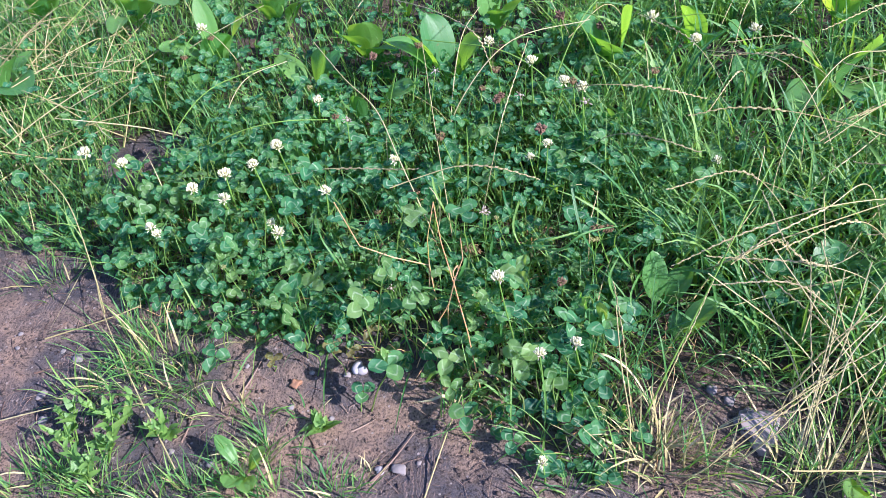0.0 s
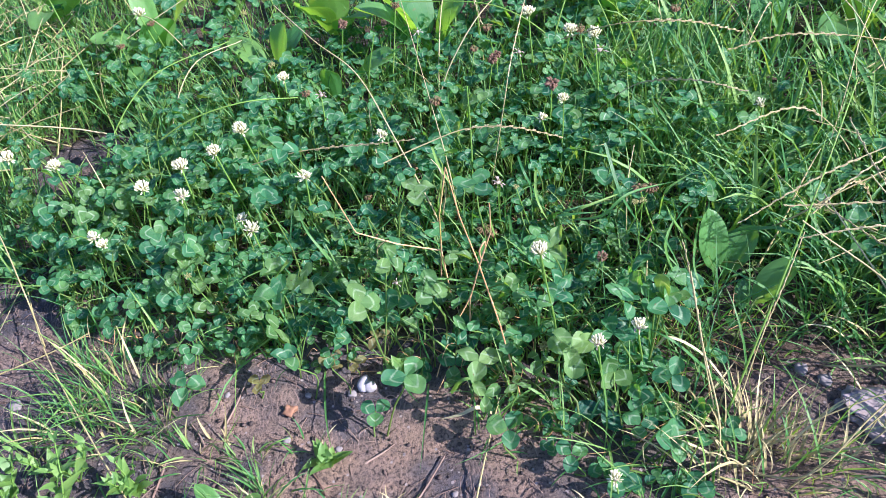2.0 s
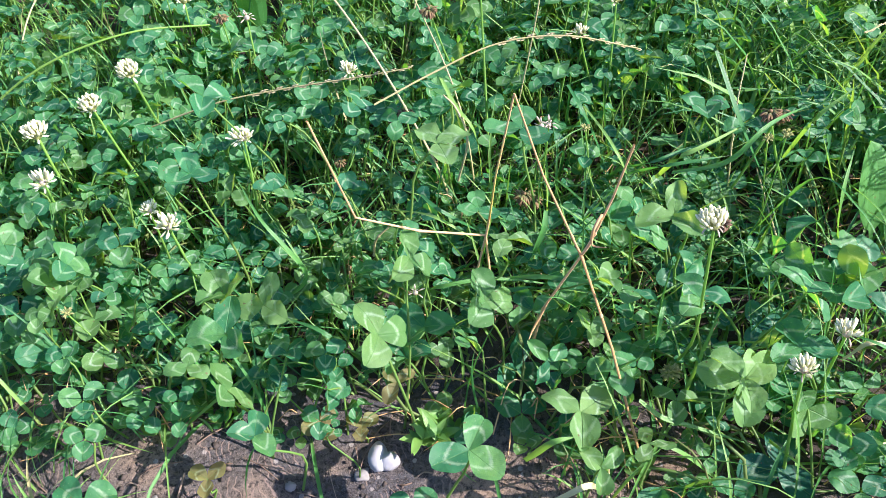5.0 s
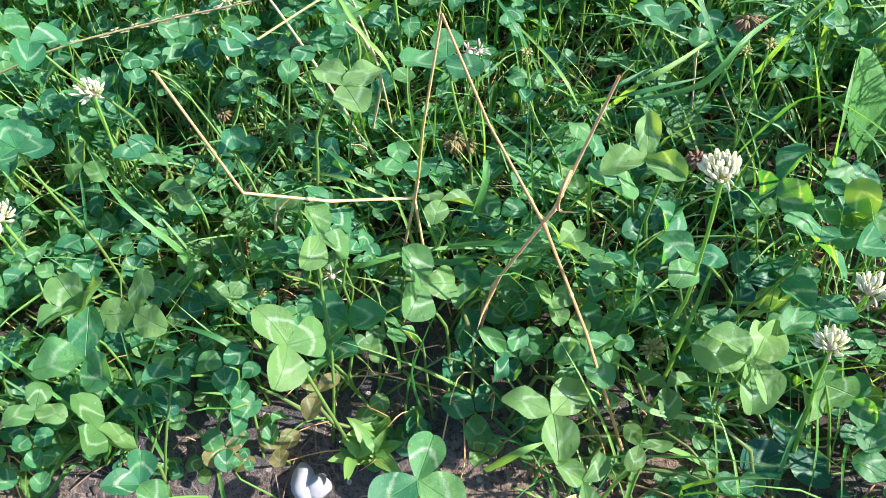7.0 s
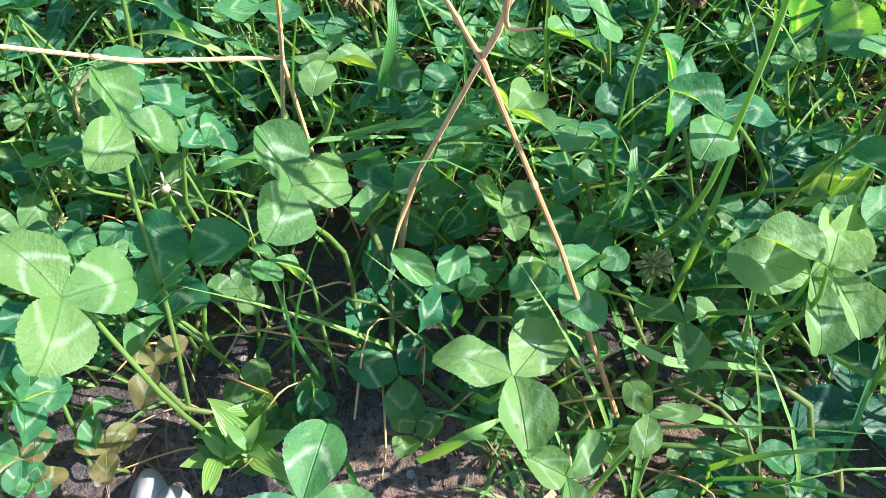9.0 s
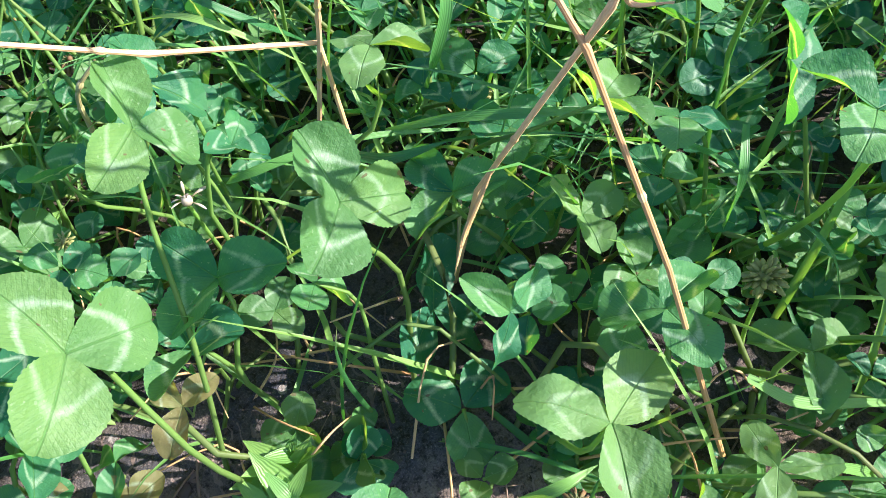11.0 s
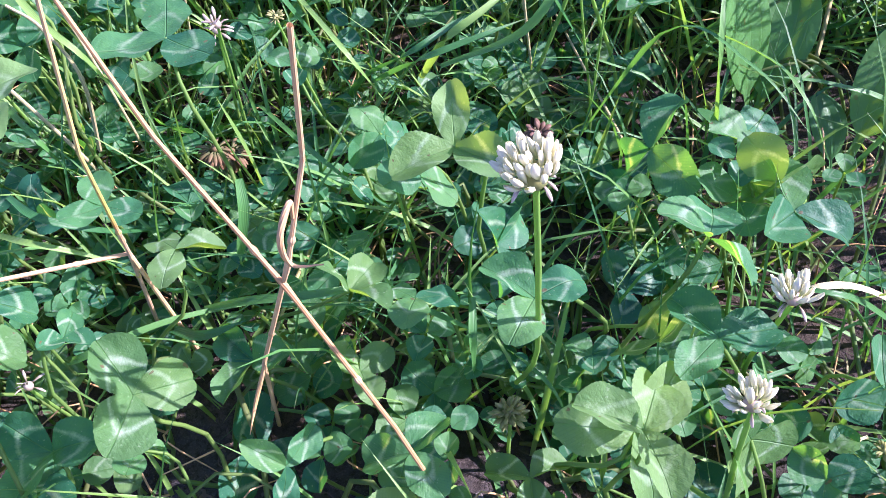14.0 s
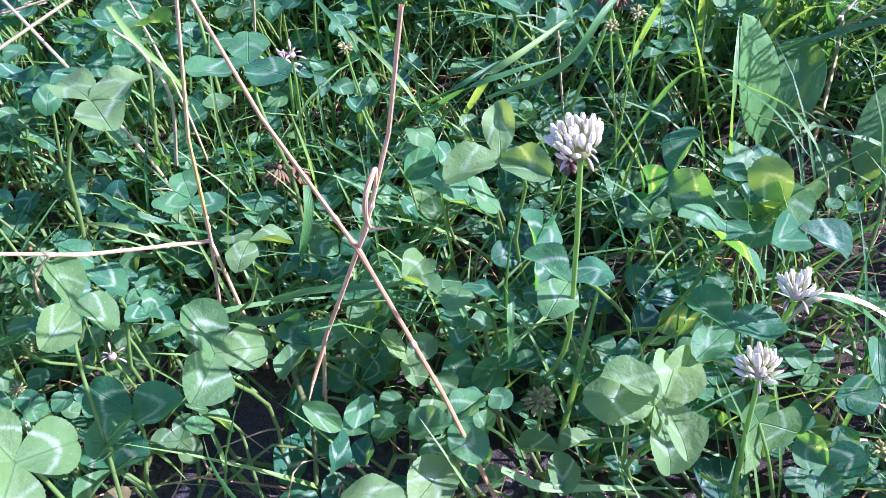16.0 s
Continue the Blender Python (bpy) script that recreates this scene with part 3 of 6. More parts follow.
# leaf tones partly carry sun and shade in their colour
TONES = {
    "young": (YOUNG_LEAFLETS, YOUNG_LABEL),
    "green": (LEAFLETS, LEAF_LABEL),
    "pale": (PALE_LEAFLETS, "pale grey-green hairy clover leaf standing over its neighbours, sunlit sheen put into its colour"),
    "old": (OLD_LEAFLETS, "yellowed withering clover leaf with brown spots on the soil"),
    "deep": (DEEP_LEAFLETS, "deep blue-green low clover leaf, part of its shade put into the colour"),
}


def leaf_with_tips(x, y, z, one, two, three, tone, root=None, slim=0.83):
    """A clover leaf whose leaflets reach from (x, y, z) to the given tips, in millimetres from there."""
    tips = [Vector(t) / 1000 for t in (one, two, three)]
    size = sum(t.length for t in tips) / 3
    PLACED.append((x, y, z, size))
    leaflets, label = TONES[tone]
    if root is None:
        a, reach = rng.random() * 6.283, (0.2 + 0.4 * rng.random()) * z
        root = (x + reach * math.cos(a), y + reach * math.sin(a))
    base = (root[0], root[1], float(height(*root)) - 0.001)
    z = max(z, float(height(x, y)) + 0.013)
    top = Vector((x - base[0], y - base[1], z - base[2]))
    ob = thing("clover_leaf", label, "clover leaf", "clover leaves of the patch", at=pose(*base))
    sh = Shape()
    line = petiole_line((0, 0, 0), top)
    tube(sh, line, np.linspace(0.0009, 0.0006, len(line)) * min(1.1, 0.5 + size * 26), 7)
    part("petiole", sh.mesh("petiole", M_PETIOLE), ob)
    up = (tips[0].cross(tips[1]).normalized() + tips[1].cross(tips[2]).normalized() + tips[2].cross(tips[0]).normalized()).normalized()
    kind = rng.integers(len(leaflets))
    for n, tip in enumerate(tips):
        along = tip.normalized()
        side = along.cross(up).normalized()
        turn = Matrix((side, along, side.cross(along))).transposed().to_4x4()
        lf = part("leaflet", leaflets[(kind + n * rng.integers(0, 3)) % len(leaflets)], ob)
        s = tip.length
        lf.matrix_basis = Matrix.Translation(top + Vector((0, 0, 0.0002))) @ turn @ pose(0, 0, 0, 0, rng.normal() * 6, 0) @ Matrix.Diagonal((s * (slim + 0.05 * rng.normal()), s, s, 1))


leaf_with_tips(-0.148, 0.627, 0.093, (-9.5, -18.2, -0.3), (16.7, 5.7, -10.5), (-7.1, 14.9, 12.2), 'young', root=(-0.135, 0.623), slim=0.9)
leaf_with_tips(-0.086, 0.637, 0.088, (-12.1, -14.2, 0.0), (17.0, 0.1, -7.8), (-1.2, 14.5, 11.7), 'young', root=(-0.081, 0.63), slim=0.92)
leaf_with_tips(-0.051, 0.576, 0.050, (-7.4, -22.1, -1.3), (20.4, 10.6, -4.2), (-17.3, 14.8, 5.2), 'pale', slim=0.76)
leaf_with_tips(-0.120, 0.673, 0.097, (-12.1, -13.4, 0.3), (11.7, -4.2, -13.1), (0.3, 16.0, 8.4), 'young')
leaf_with_tips(-0.113, 0.692, 0.090, (10.4, -3.3, -12.0), (-2.1, 14.8, 6.3), (-11.2, -11.3, 3.4), 'green')
leaf_with_tips(-0.119, 0.657, 0.053, (-16.5, -11.3, 3.4), (17.2, -8.3, 6.9), (-10.3, 16.9, 4.6), 'green', slim=0.78)
leaf_with_tips(-0.133, 0.649, 0.039, (-13.7, -10.0, 0.4), (14.7, -4.7, 6.8), (-2.5, 16.6, -2.3), 'green')
leaf_with_tips(-0.097, 0.646, 0.048, (-5.3, -10.0, 5.2), (7.0, -5.6, -8.7), (-4.0, 11.3, -3.4), 'green')
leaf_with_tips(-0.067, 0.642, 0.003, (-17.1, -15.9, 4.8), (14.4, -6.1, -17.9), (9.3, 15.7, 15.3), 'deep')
leaf_with_tips(-0.059, 0.609, 0.058, (-7.7, -7.3, -12.2), (14.5, 7.1, -0.5), (-8.4, 8.8, 10.7), 'green', slim=0.66)
leaf_with_tips(-0.026, 0.592, 0.057, (-13.0, 8.6, -7.0), (1.7, -17.1, 0.1), (16.2, 5.3, -1.3), 'green')
leaf_with_tips(-0.023, 0.632, 0.044, (-2.7, -13.8, 0.9), (13.7, 3.4, 0.2), (-5.8, 8.5, 9.6), 'pale')
leaf_with_tips(-0.052, 0.653, 0.050, (-15.9, -7.2, -2.0), (12.4, -8.9, 8.6), (-5.4, 16.7, 0.8), 'green')
leaf_with_tips(0.020, 0.594, 0.099, (-14.9, -9.9, 4.6), (18.1, -0.2, -3.7), (-5.8, 17.4, 1.8), 'green')
leaf_with_tips(0.101, 0.635, 0.074, (-1.6, 8.1, -22.2), (-0.4, -23.7, -0.3), (21.2, 8.0, 7.0), 'green')
leaf_with_tips(0.031, 0.651, 0.104, (-22.0, 3.5, -2.1), (7.6, -20.9, 2.5), (9.2, 16.3, 12.3), 'pale', slim=0.62)
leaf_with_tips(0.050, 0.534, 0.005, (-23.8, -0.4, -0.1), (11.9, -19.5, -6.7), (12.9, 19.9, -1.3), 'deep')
leaf_with_tips(0.002, 0.569, 0.047, (-8.3, -13.5, -0.2), (14.9, -0.7, -5.2), (-9.6, 11.7, -4.7), 'young', slim=0.74)
leaf_with_tips(0.027, 0.553, 0.079, (-6.6, -19.8, 0.6), (16.4, 12.0, -4.6), (-12.9, 14.5, 7.6), 'pale', slim=0.72)
leaf_with_tips(0.029, 0.557, 0.069, (-3.6, -16.6, -16.5), (21.8, 7.2, 5.6), (-19.2, 12.5, 6.1), 'pale', slim=0.74)
leaf_with_tips(-0.022, 0.551, 0.044, (-9.7, -10.5, 1.4), (12.5, -7.0, 1.8), (2.6, 12.9, -5.8), 'pale', slim=0.62)
leaf_with_tips(-0.050, 0.548, 0.038, (-2.5, -9.8, -12.1), (13.4, 8.1, 2.2), (-9.3, 7.7, 10.1), 'young', slim=0.7)
leaf_with_tips(-0.116, 0.569, 0.054, (-21.8, -5.6, 3.6), (13.5, -17.9, -4.2), (14.3, 17.8, -0.6), 'green')
leaf_with_tips(-0.227, 0.620, 0.041, (8.0, -14.0, -2.8), (3.4, 16.1, -0.1), (-13.1, 0.1, 9.9), 'green')
leaf_with_tips(-0.252, 0.647, 0.081, (-11.0, -5.1, 5.7), (10.8, -7.6, -2.2), (3.8, 12.8, 0.8), 'young')
leaf_with_tips(-0.237, 0.646, 0.054, (-3.0, -17.3, 12.0), (11.2, -5.1, -17.4), (-6.6, 20.0, 3.3), 'young')
leaf_with_tips(-0.230, 0.665, 0.080, (-22.3, 2.7, 0.5), (8.7, -20.5, 3.1), (7.0, 19.1, 9.6), 'green')
leaf_with_tips(-0.208, 0.687, 0.072, (-16.5, 10.5, -6.9), (11.3, -17.1, 3.1), (10.4, 14.6, 10.5), 'pale')
leaf_with_tips(-0.226, 0.681, 0.092, (-13.1, -12.0, 10.9), (14.7, -1.1, 14.7), (-6.5, 19.2, 4.8), 'young')
leaf_with_tips(-0.200, 0.656, 0.062, (-12.4, -2.6, 3.5), (6.4, -10.8, 3.6), (-2.7, 12.8, -1.2), 'green')
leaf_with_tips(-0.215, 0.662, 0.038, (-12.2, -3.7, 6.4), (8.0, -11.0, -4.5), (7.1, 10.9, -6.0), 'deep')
leaf_with_tips(-0.183, 0.649, 0.027, (-1.4, -15.2, 0.8), (13.0, 3.7, -7.2), (-1.7, 8.9, 12.4), 'green')
leaf_with_tips(-0.168, 0.644, 0.010, (-7.4, 5.5, -7.4), (-4.0, -10.9, -2.1), (8.3, 4.5, -7.1), 'green')
leaf_with_tips(-0.233, 0.754, 0.127, (-12.6, -11.4, 4.7), (16.5, -5.9, -1.5), (-3.4, 16.5, 5.1), 'green')
leaf_with_tips(-0.217, 0.784, 0.082, (-10.4, 0.3, -8.8), (9.5, -8.5, -4.9), (2.9, 12.2, 5.3), 'young')
leaf_with_tips(-0.192, 0.799, 0.064, (12.9, -9.5, -3.6), (5.0, 15.5, 1.8), (-11.5, -6.5, 9.8), 'green')
leaf_with_tips(-0.172, 0.758, 0.067, (-5.0, -14.2, 3.5), (7.6, 12.8, -4.1), (-13.5, 6.7, 3.3), 'young')
leaf_with_tips(-0.154, 0.747, 0.051, (-5.2, -8.2, 0.6), (9.1, 1.4, -3.2), (-6.9, 6.9, -0.1), 'young')
leaf_with_tips(-0.180, 0.755, 0.028, (16.3, -0.5, -6.7), (-9.6, 14.7, 0.1), (-8.3, -15.3, 2.7), 'pale')
leaf_with_tips(-0.088, 0.722, 0.135, (2.3, -21.4, 2.0), (21.1, 3.7, 1.3), (-6.4, 20.6, -0.0), 'pale')
leaf_with_tips(-0.025, 0.756, 0.106, (-25.5, 2.0, 3.3), (9.1, -24.1, 2.3), (8.9, 24.1, -2.4), 'green')
leaf_with_tips(-0.057, 0.688, 0.078, (-9.4, -13.6, 2.7), (15.4, -5.0, -4.4), (-4.8, 14.5, -6.9), 'pale', slim=0.72)
leaf_with_tips(-0.017, 0.640, 0.078, (6.8, -13.9, 2.6), (13.4, 7.8, -2.5), (-5.3, 3.7, 14.3), 'young')
leaf_with_tips(-0.001, 0.627, 0.076, (-9.1, -10.5, 6.7), (13.7, -5.2, -4.9), (-5.8, 13.5, -4.9), 'green')
leaf_with_tips(0.122, 0.596, 0.079, (-1.5, 15.0, -14.7), (20.4, 0.2, -5.5), (-6.7, 13.5, 14.7), 'pale')
leaf_with_tips(0.119, 0.586, 0.075, (-21.0, -4.3, 7.0), (13.0, -16.1, -8.9), (8.6, 20.6, 3.1), 'green')
leaf_with_tips(0.065, 0.564, 0.077, (-18.7, -4.2, 2.5), (17.9, -6.9, -1.7), (-1.5, 19.2, -1.0), 'green', slim=0.74)
leaf_with_tips(0.108, 0.530, 0.052, (-16.2, 4.8, -2.5), (9.4, -11.4, -8.6), (9.5, 12.8, 6.4), 'green')
leaf_with_tips(0.112, 0.557, 0.031, (-1.8, -4.4, -12.2), (11.8, 4.9, 2.8), (-9.7, 7.5, 4.7), 'green')
leaf_with_tips(0.061, 0.540, 0.055, (-13.0, -8.3, -8.3), (13.8, -6.3, -8.8), (-6.2, 2.8, 16.1), 'young', slim=0.95)
leaf_with_tips(0.060, 0.580, 0.059, (-16.9, 2.6, -0.4), (4.9, -5.5, 15.4), (8.6, 13.8, -5.3), 'young')
leaf_with_tips(0.022, 0.688, 0.085, (-14.1, -5.1, -4.2), (11.1, 1.7, -10.7), (-1.2, 15.0, 3.7), 'green')
leaf_with_tips(0.024, 0.664, 0.089, (-16.8, -6.0, 4.8), (5.8, -12.5, -12.3), (6.2, 17.3, -1.9), 'green')
leaf_with_tips(0.029, 0.626, 0.082, (15.3, 7.3, -1.5), (-3.3, 3.1, 16.4), (-6.4, -12.7, -9.2), 'green')
leaf_with_tips(-0.142, 0.768, 0.073, (12.1, -7.6, 7.4), (0.7, 14.5, 6.9), (-8.7, -7.4, 11.4), 'deep')
leaf_with_tips(-0.070, 0.702, 0.096, (-14.0, -2.2, 3.6), (9.2, -11.4, -0.4), (1.1, 14.5, 1.4), 'green')
leaf_with_tips(-0.143, 0.692, 0.072, (-8.9, -3.8, 7.7), (8.7, -4.3, 7.7), (6.7, 10.4, -0.2), 'green')
leaf_with_tips(-0.101, 0.685, 0.067, (-7.2, -4.5, 6.3), (7.6, -6.8, -2.7), (6.1, 8.6, -0.0), 'green')
leaf_with_tips(-0.095, 0.759, 0.054, (-11.7, 6.3, -7.1), (6.5, -13.6, 1.3), (4.3, 10.0, 10.4), 'deep')
leaf_with_tips(-0.220, 0.825, 0.132, (-4.2, -20.4, -1.6), (16.6, 8.3, -9.5), (-14.0, 13.1, 8.3), 'green')
leaf_with_tips(-0.099, 0.797, 0.101, (-6.4, -11.0, -6.5), (13.7, 3.7, -1.7), (-9.2, 10.9, -1.0), 'green')
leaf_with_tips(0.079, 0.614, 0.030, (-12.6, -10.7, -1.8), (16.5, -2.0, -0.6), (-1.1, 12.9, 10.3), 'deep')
leaf_with_tips(-0.044, 0.733, 0.049, (-3.1, -13.7, 3.5), (14.4, 0.4, -1.3), (-3.6, 14.0, 0.9), 'green')
leaf_with_tips(-0.168, 0.632, 0.006, (11.0, 3.0, 2.0), (-8.0, 8.0, 2.5), (-3.0, -11.0, 1.5), 'old')
leaf_with_tips(-0.190, 0.636, 0.010, (-14.0, 2.0, 3.0), (6.0, 11.0, 4.0), (7.0, -11.0, 1.0), 'old')
leaf_with_tips(-0.142, 0.640, 0.030, (-9.0, -10.0, -6.0), (12.0, 2.0, 4.0), (-4.0, 12.0, 3.0), 'old', slim=0.7)
leaf_with_tips(-0.262, 0.622, 0.008, (12.0, 5.0, 4.0), (-10.0, 8.0, 2.0), (-2.0, -12.0, 0.0), 'old')


def rest_of_clover():
    """Leaves between the placed ones: those nearest to the path's end as things, the others as one mass."""
    r = np.random.default_rng(11)
    # kept clear so that a seed head and the quartz pebble show to the camera
    known = np.array(PLACED + [(0.012, 0.595, 0.03, 0.018), (0.012, 0.572, 0.05, 0.015), (-0.159, 0.618, -0.01, 0.020), (-0.162, 0.595, 0.0, 0.018)])
    single, mass, pale, stems = 0, Shape(), Shape(), Shape()
    n = 12500
    xs, ys = r.uniform(-0.95, 0.62, n), r.uniform(0.40, 1.55, n)
    for x, y in zip(xs, ys):
        if bare(x, y):
            continue
        # thick in the patch, thin in the tall grass
        thick = np.interp(x, (-0.95, -0.62, -0.50, 0.12, 0.22, 0.62), (0.10, 0.25, 1.0, 1.0, 0.25, 0.06)) * np.interp(y, (0.4, 0.95, 1.15, 1.35, 1.55), (1.0, 0.75, 0.4, 0.2, 0.1)) * (0.05 if math.hypot(x - 0.20, y - 0.645) < 0.075 or (x > 0.12 and y < 0.62) else 1.0)
        if r.random() > thick:
            continue
        core = -0.30 < x < 0.17 and 0.48 < y < 0.82
        z = r.uniform(0.006, 0.042) if core else r.uniform(0.02, 0.085)
        gap = np.hypot(known[:, 0] - x, known[:, 1] - y)
        if np.any((gap < known[:, 3] * 1.2) & (known[:, 2] < z + 0.018)):
            continue
        size = r.uniform(0.008, 0.0165) if not core else r.uniform(0.0075, 0.0145)
        z *= float(np.clip((y - np.interp(x, EDGE_X, EDGE_Y)) / 0.07, 0.22, 1.0))
        z += float(height(x, y))
        rx, ry, rz = r.normal() * 20 + 12, r.normal() * 18, r.uniform(0, 360)
        # extra pale leaves along the front stand for the sun on that edge
        front = y - np.interp(x, EDGE_X, EDGE_Y) < 0.22 and x < 0.0
        fresh = r.random() < (0.28 if front else 0.08)
        if core and single < 165:
            single += 1
            clover_leaf(x, y, z, rx, ry, rz, size, fresh)
            continue
        a, reach = r.uniform(0, 6.283), r.uniform(0.1, 0.6) * z
        bx, by = x + reach * math.cos(a), y + reach * math.sin(a)
        tube(stems, smooth_line([(bx, by, float(height(bx, by)) - 0.001), (bx * 0.4 + x * 0.6 + r.normal() * 0.004, by * 0.4 + y * 0.6, z * 0.6), (x, y, z)], 5), (0.0009, 0.0008, 0.0008, 0.0007, 0.0006), 4)
        turn = np.array(pose(0, 0, 0, rx, ry, rz).to_3x3())
        for ang in (0, -118, 118):
            p, q, uv = COARSE[r.integers(len(COARSE))]
            rot = turn @ np.array(pose(0, 0, 0, 0, 0, ang + r.normal() * 5).to_3x3()) @ np.array(pose(0, 0, 0, r.normal() * 9 + 2, r.normal() * 9, 0).to_3x3())
            (pale if fresh else mass).add((p * size) @ rot.T + (x, y, z), q, uv)
    thing("young_clover_mass", "scattered pale yellow-green clover leaves in the patch, some young, some coloured as sunlit", "clover", kind="stuff", me=pale.mesh("young_clover_mass", M_YOUNG_LEAF))
    thing("clover_mass", "dense low mass of green white clover leaves", "clover", kind="stuff", me=mass.mesh("clover_mass", M_LEAF))
    thing("clover_stalks", "thin green leaf stalks under the clover leaves", "clover stalks", kind="stuff", me=stems.mesh("clover_stalks", M_PETIOLE))
    # creeping runners and old stalks on the soil
    run = Shape()
    for _ in range(620):
        x, y = r.uniform(-0.5, 0.25), r.uniform(0.46, 1.1)
        if bare(x, y - 0.012):
            continue
        a, ln = r.uniform(0, 6.283), r.uniform(0.03, 0.085)
        dx, dy = ln * math.cos(a), ln * math.sin(a)
        if bare(x + dx, y + dy):
            continue
        rise = r.uniform(0.002, 0.035)
        z0, z1 = float(height(x, y)), float(height(x + dx, y + dy))
        tube(run, smooth_line([(x, y, z0 - 0.001), (x + dx * 0.35 + r.normal() * 0.007, y + dy * 0.35 + r.normal() * 0.007, z0 + rise), (x + dx * 0.7 + r.normal() * 0.007, y + dy * 0.7, z1 + rise), (x + dx, y + dy, z1 - 0.001)], 8), r.uniform(0.0006, 0.0011), 5)
    dead = Shape()
    for _ in range(700):
        x, y = r.uniform(-0.45, 0.25), r.uniform(0.48, 1.05)
        if bare(x, y - 0.005):
            continue
        a, ln, rise = r.uniform(0, 6.283), r.uniform(0.012, 0.05), r.uniform(0.001, 0.03)
        dx, dy, z0 = ln * math.cos(a), ln * math.sin(a), float(height(x, y))
        kink = r.normal(0, 0.006, 2)
        tube(dead, smooth_line([(x, y, z0), (x + dx * 0.5 + kink[0], y + dy * 0.5 + kink[1], z0 + rise), (x + dx, y + dy, z0 + rise * r.uniform(0.1, 1.2))], 7), (0.0005, 0.0005, 0.0004, 0.0004, 0.0003, 0.0003, 0.0002), 4)
    thing("dead_strands", "dry brown and grey strands of dead stalks under the leaves", "dead stalks", kind="stuff", me=dead.mesh("dead_strands", M_BROWN_STRAW))
    thing("clover_runners", "pale green creeping clover runners tangled on the soil", "clover runners", kind="stuff", me=run.mesh("clover_runners", M_RUNNER))


rest_of_clover()


# ---- grass ----
def green_at(n, lo, hi, seed, chance):
    r = np.random.default_rng(seed)
    x, y = r.uniform(lo[0], hi[0], n), r.uniform(lo[1], hi[1], n)
    keep = (~bare(x, y)) & (r.random(n) < chance(x, y))
    x, y = x[keep], y[keep]
    return r, np.stack([x, y, height(x, y) - 0.002], -1)


def lawn(name, label, n, lo, hi, seed, chance, length, width, lean, curl, material, heading=None):
    r, base = green_at(n, lo, hi, seed, chance)
    m = len(base)
    head = r.uniform(0, 6.283, m) if heading is None else r.normal(heading, 1.0, m)
    sh = Shape()
    blades(sh, base, head, r.uniform(*length, m), r.uniform(*width, m), np.abs(r.normal(0, lean, m)), r.uniform(*curl, m), 5, r.normal(0, 0.5, m))
    thing(name, label, "grass", kind="stuff", me=sh.mesh(name, material))


def open_at(x, y):
    """Less grass round the plantains, so that their leaves show to the camera."""
    k = np.ones(np.shape(x))
    for px, py, pr in ((0.195, 0.655, 0.055), (0.240, 0.630, 0.050), (0.265, 0.600, 0.035), (0.37, 0.70, 0.05), (-0.17, 0.96, 0.07), (-0.12, 1.02, 0.06), (-0.02, 1.25, 0.13), (0.18, 1.15, 0.10), (-0.42, 1.25, 0.12), (0.43, 1.05, 0.10), (-0.2, 1.15, 0.08), (0.04, 1.32, 0.09), (-0.27, 1.16, 0.08), (0.55, 1.04, 0.11), (-0.82, 1.22, 0.09), (-0.36, 1.41, 0.09), (0.45, 1.19, 0.09), (0.09, 1.20, 0.09), (-0.18, 1.25, 0.09), (0.36, 1.22, 0.09), (-0.63, 1.45, 0.09), (0.61, 1.28, 0.10), (-0.13, 1.44, 0.09), (0.22, 1.39, 0.09)):
        k = k * np.where(np.hypot(x - px, y - py) < pr, 0.25, 1.0)
    return k


def tall_side(x, y):
    return np.clip((x - np.interp(y, (0.3, 0.4, 0.55, 0.60, 0.66, 0.95), (0.39, 0.36, 0.33, 0.24, 0.20, 0.10))) / 0.07, 0, 1) * np.clip((2.0 - y) / 0.8, 0, 1) * np.clip((1.0 - x) / 0.4, 0, 1) * np.clip((y - 0.40) / 0.24, 0.10, 1) * open_at(x, y)


def far_side(x, y):
    return np.clip((y - 0.84) / 0.25, 0.0, 1) * np.clip((0.30 - x) / 0.1, 0, 1) * np.clip((2.1 - y) / 0.5, 0, 1) * np.clip((x + 1.35) / 0.35, 0, 1) * open_at(x, y)


def left_side(x, y):
    return np.clip((-0.46 - x) / 0.12, 0, 1) * np.clip((x + 1.45) / 0.4, 0, 1) * np.clip((1.95 - y) / 0.5, 0, 1)


def amid(x, y):
    return np.clip((0.25 - x) / 0.1, 0, 1) * np.clip((x + 0.6) / 0.1, 0.3, 1) * np.clip((1.3 - y) / 0.3, 0, 1) * np.clip((y - np.interp(x, EDGE_X, EDGE_Y) - 0.05) / 0.13, 0.35, 1)


lawn("tall_grass", "dense tall green meadow grass", 30000, (0.08, 0.22), (1.05, 2.0), 21, tall_side, (0.05, 0.16), (0.0018, 0.0048), 0.7, (0.4, 1.9), M_GRASS)
lawn("far_grass", "green meadow grass between clover and plantain", 17000, (-1.35, 0.82), (0.32, 2.1), 22, far_side, (0.04, 0.12), (0.0014, 0.0034), 0.55, (0.4, 1.8), M_GRASS)
lawn("side_grass", "green grass mixed with straw beside the path", 7500, (-1.45, 0.80), (-0.44, 1.95), 23, left_side, (0.04, 0.12), (0.0013, 0.0032), 0.5, (0.3, 1.7), M_GRASS)
lawn("thin_grass", "thin green grass blades growing through the clover", 8200, (-0.62, 0.44), (0.30, 1.3), 24, amid, (0.03, 0.12), (0.0010, 0.0028), 0.75, (0.2, 1.7), M_GRASS)
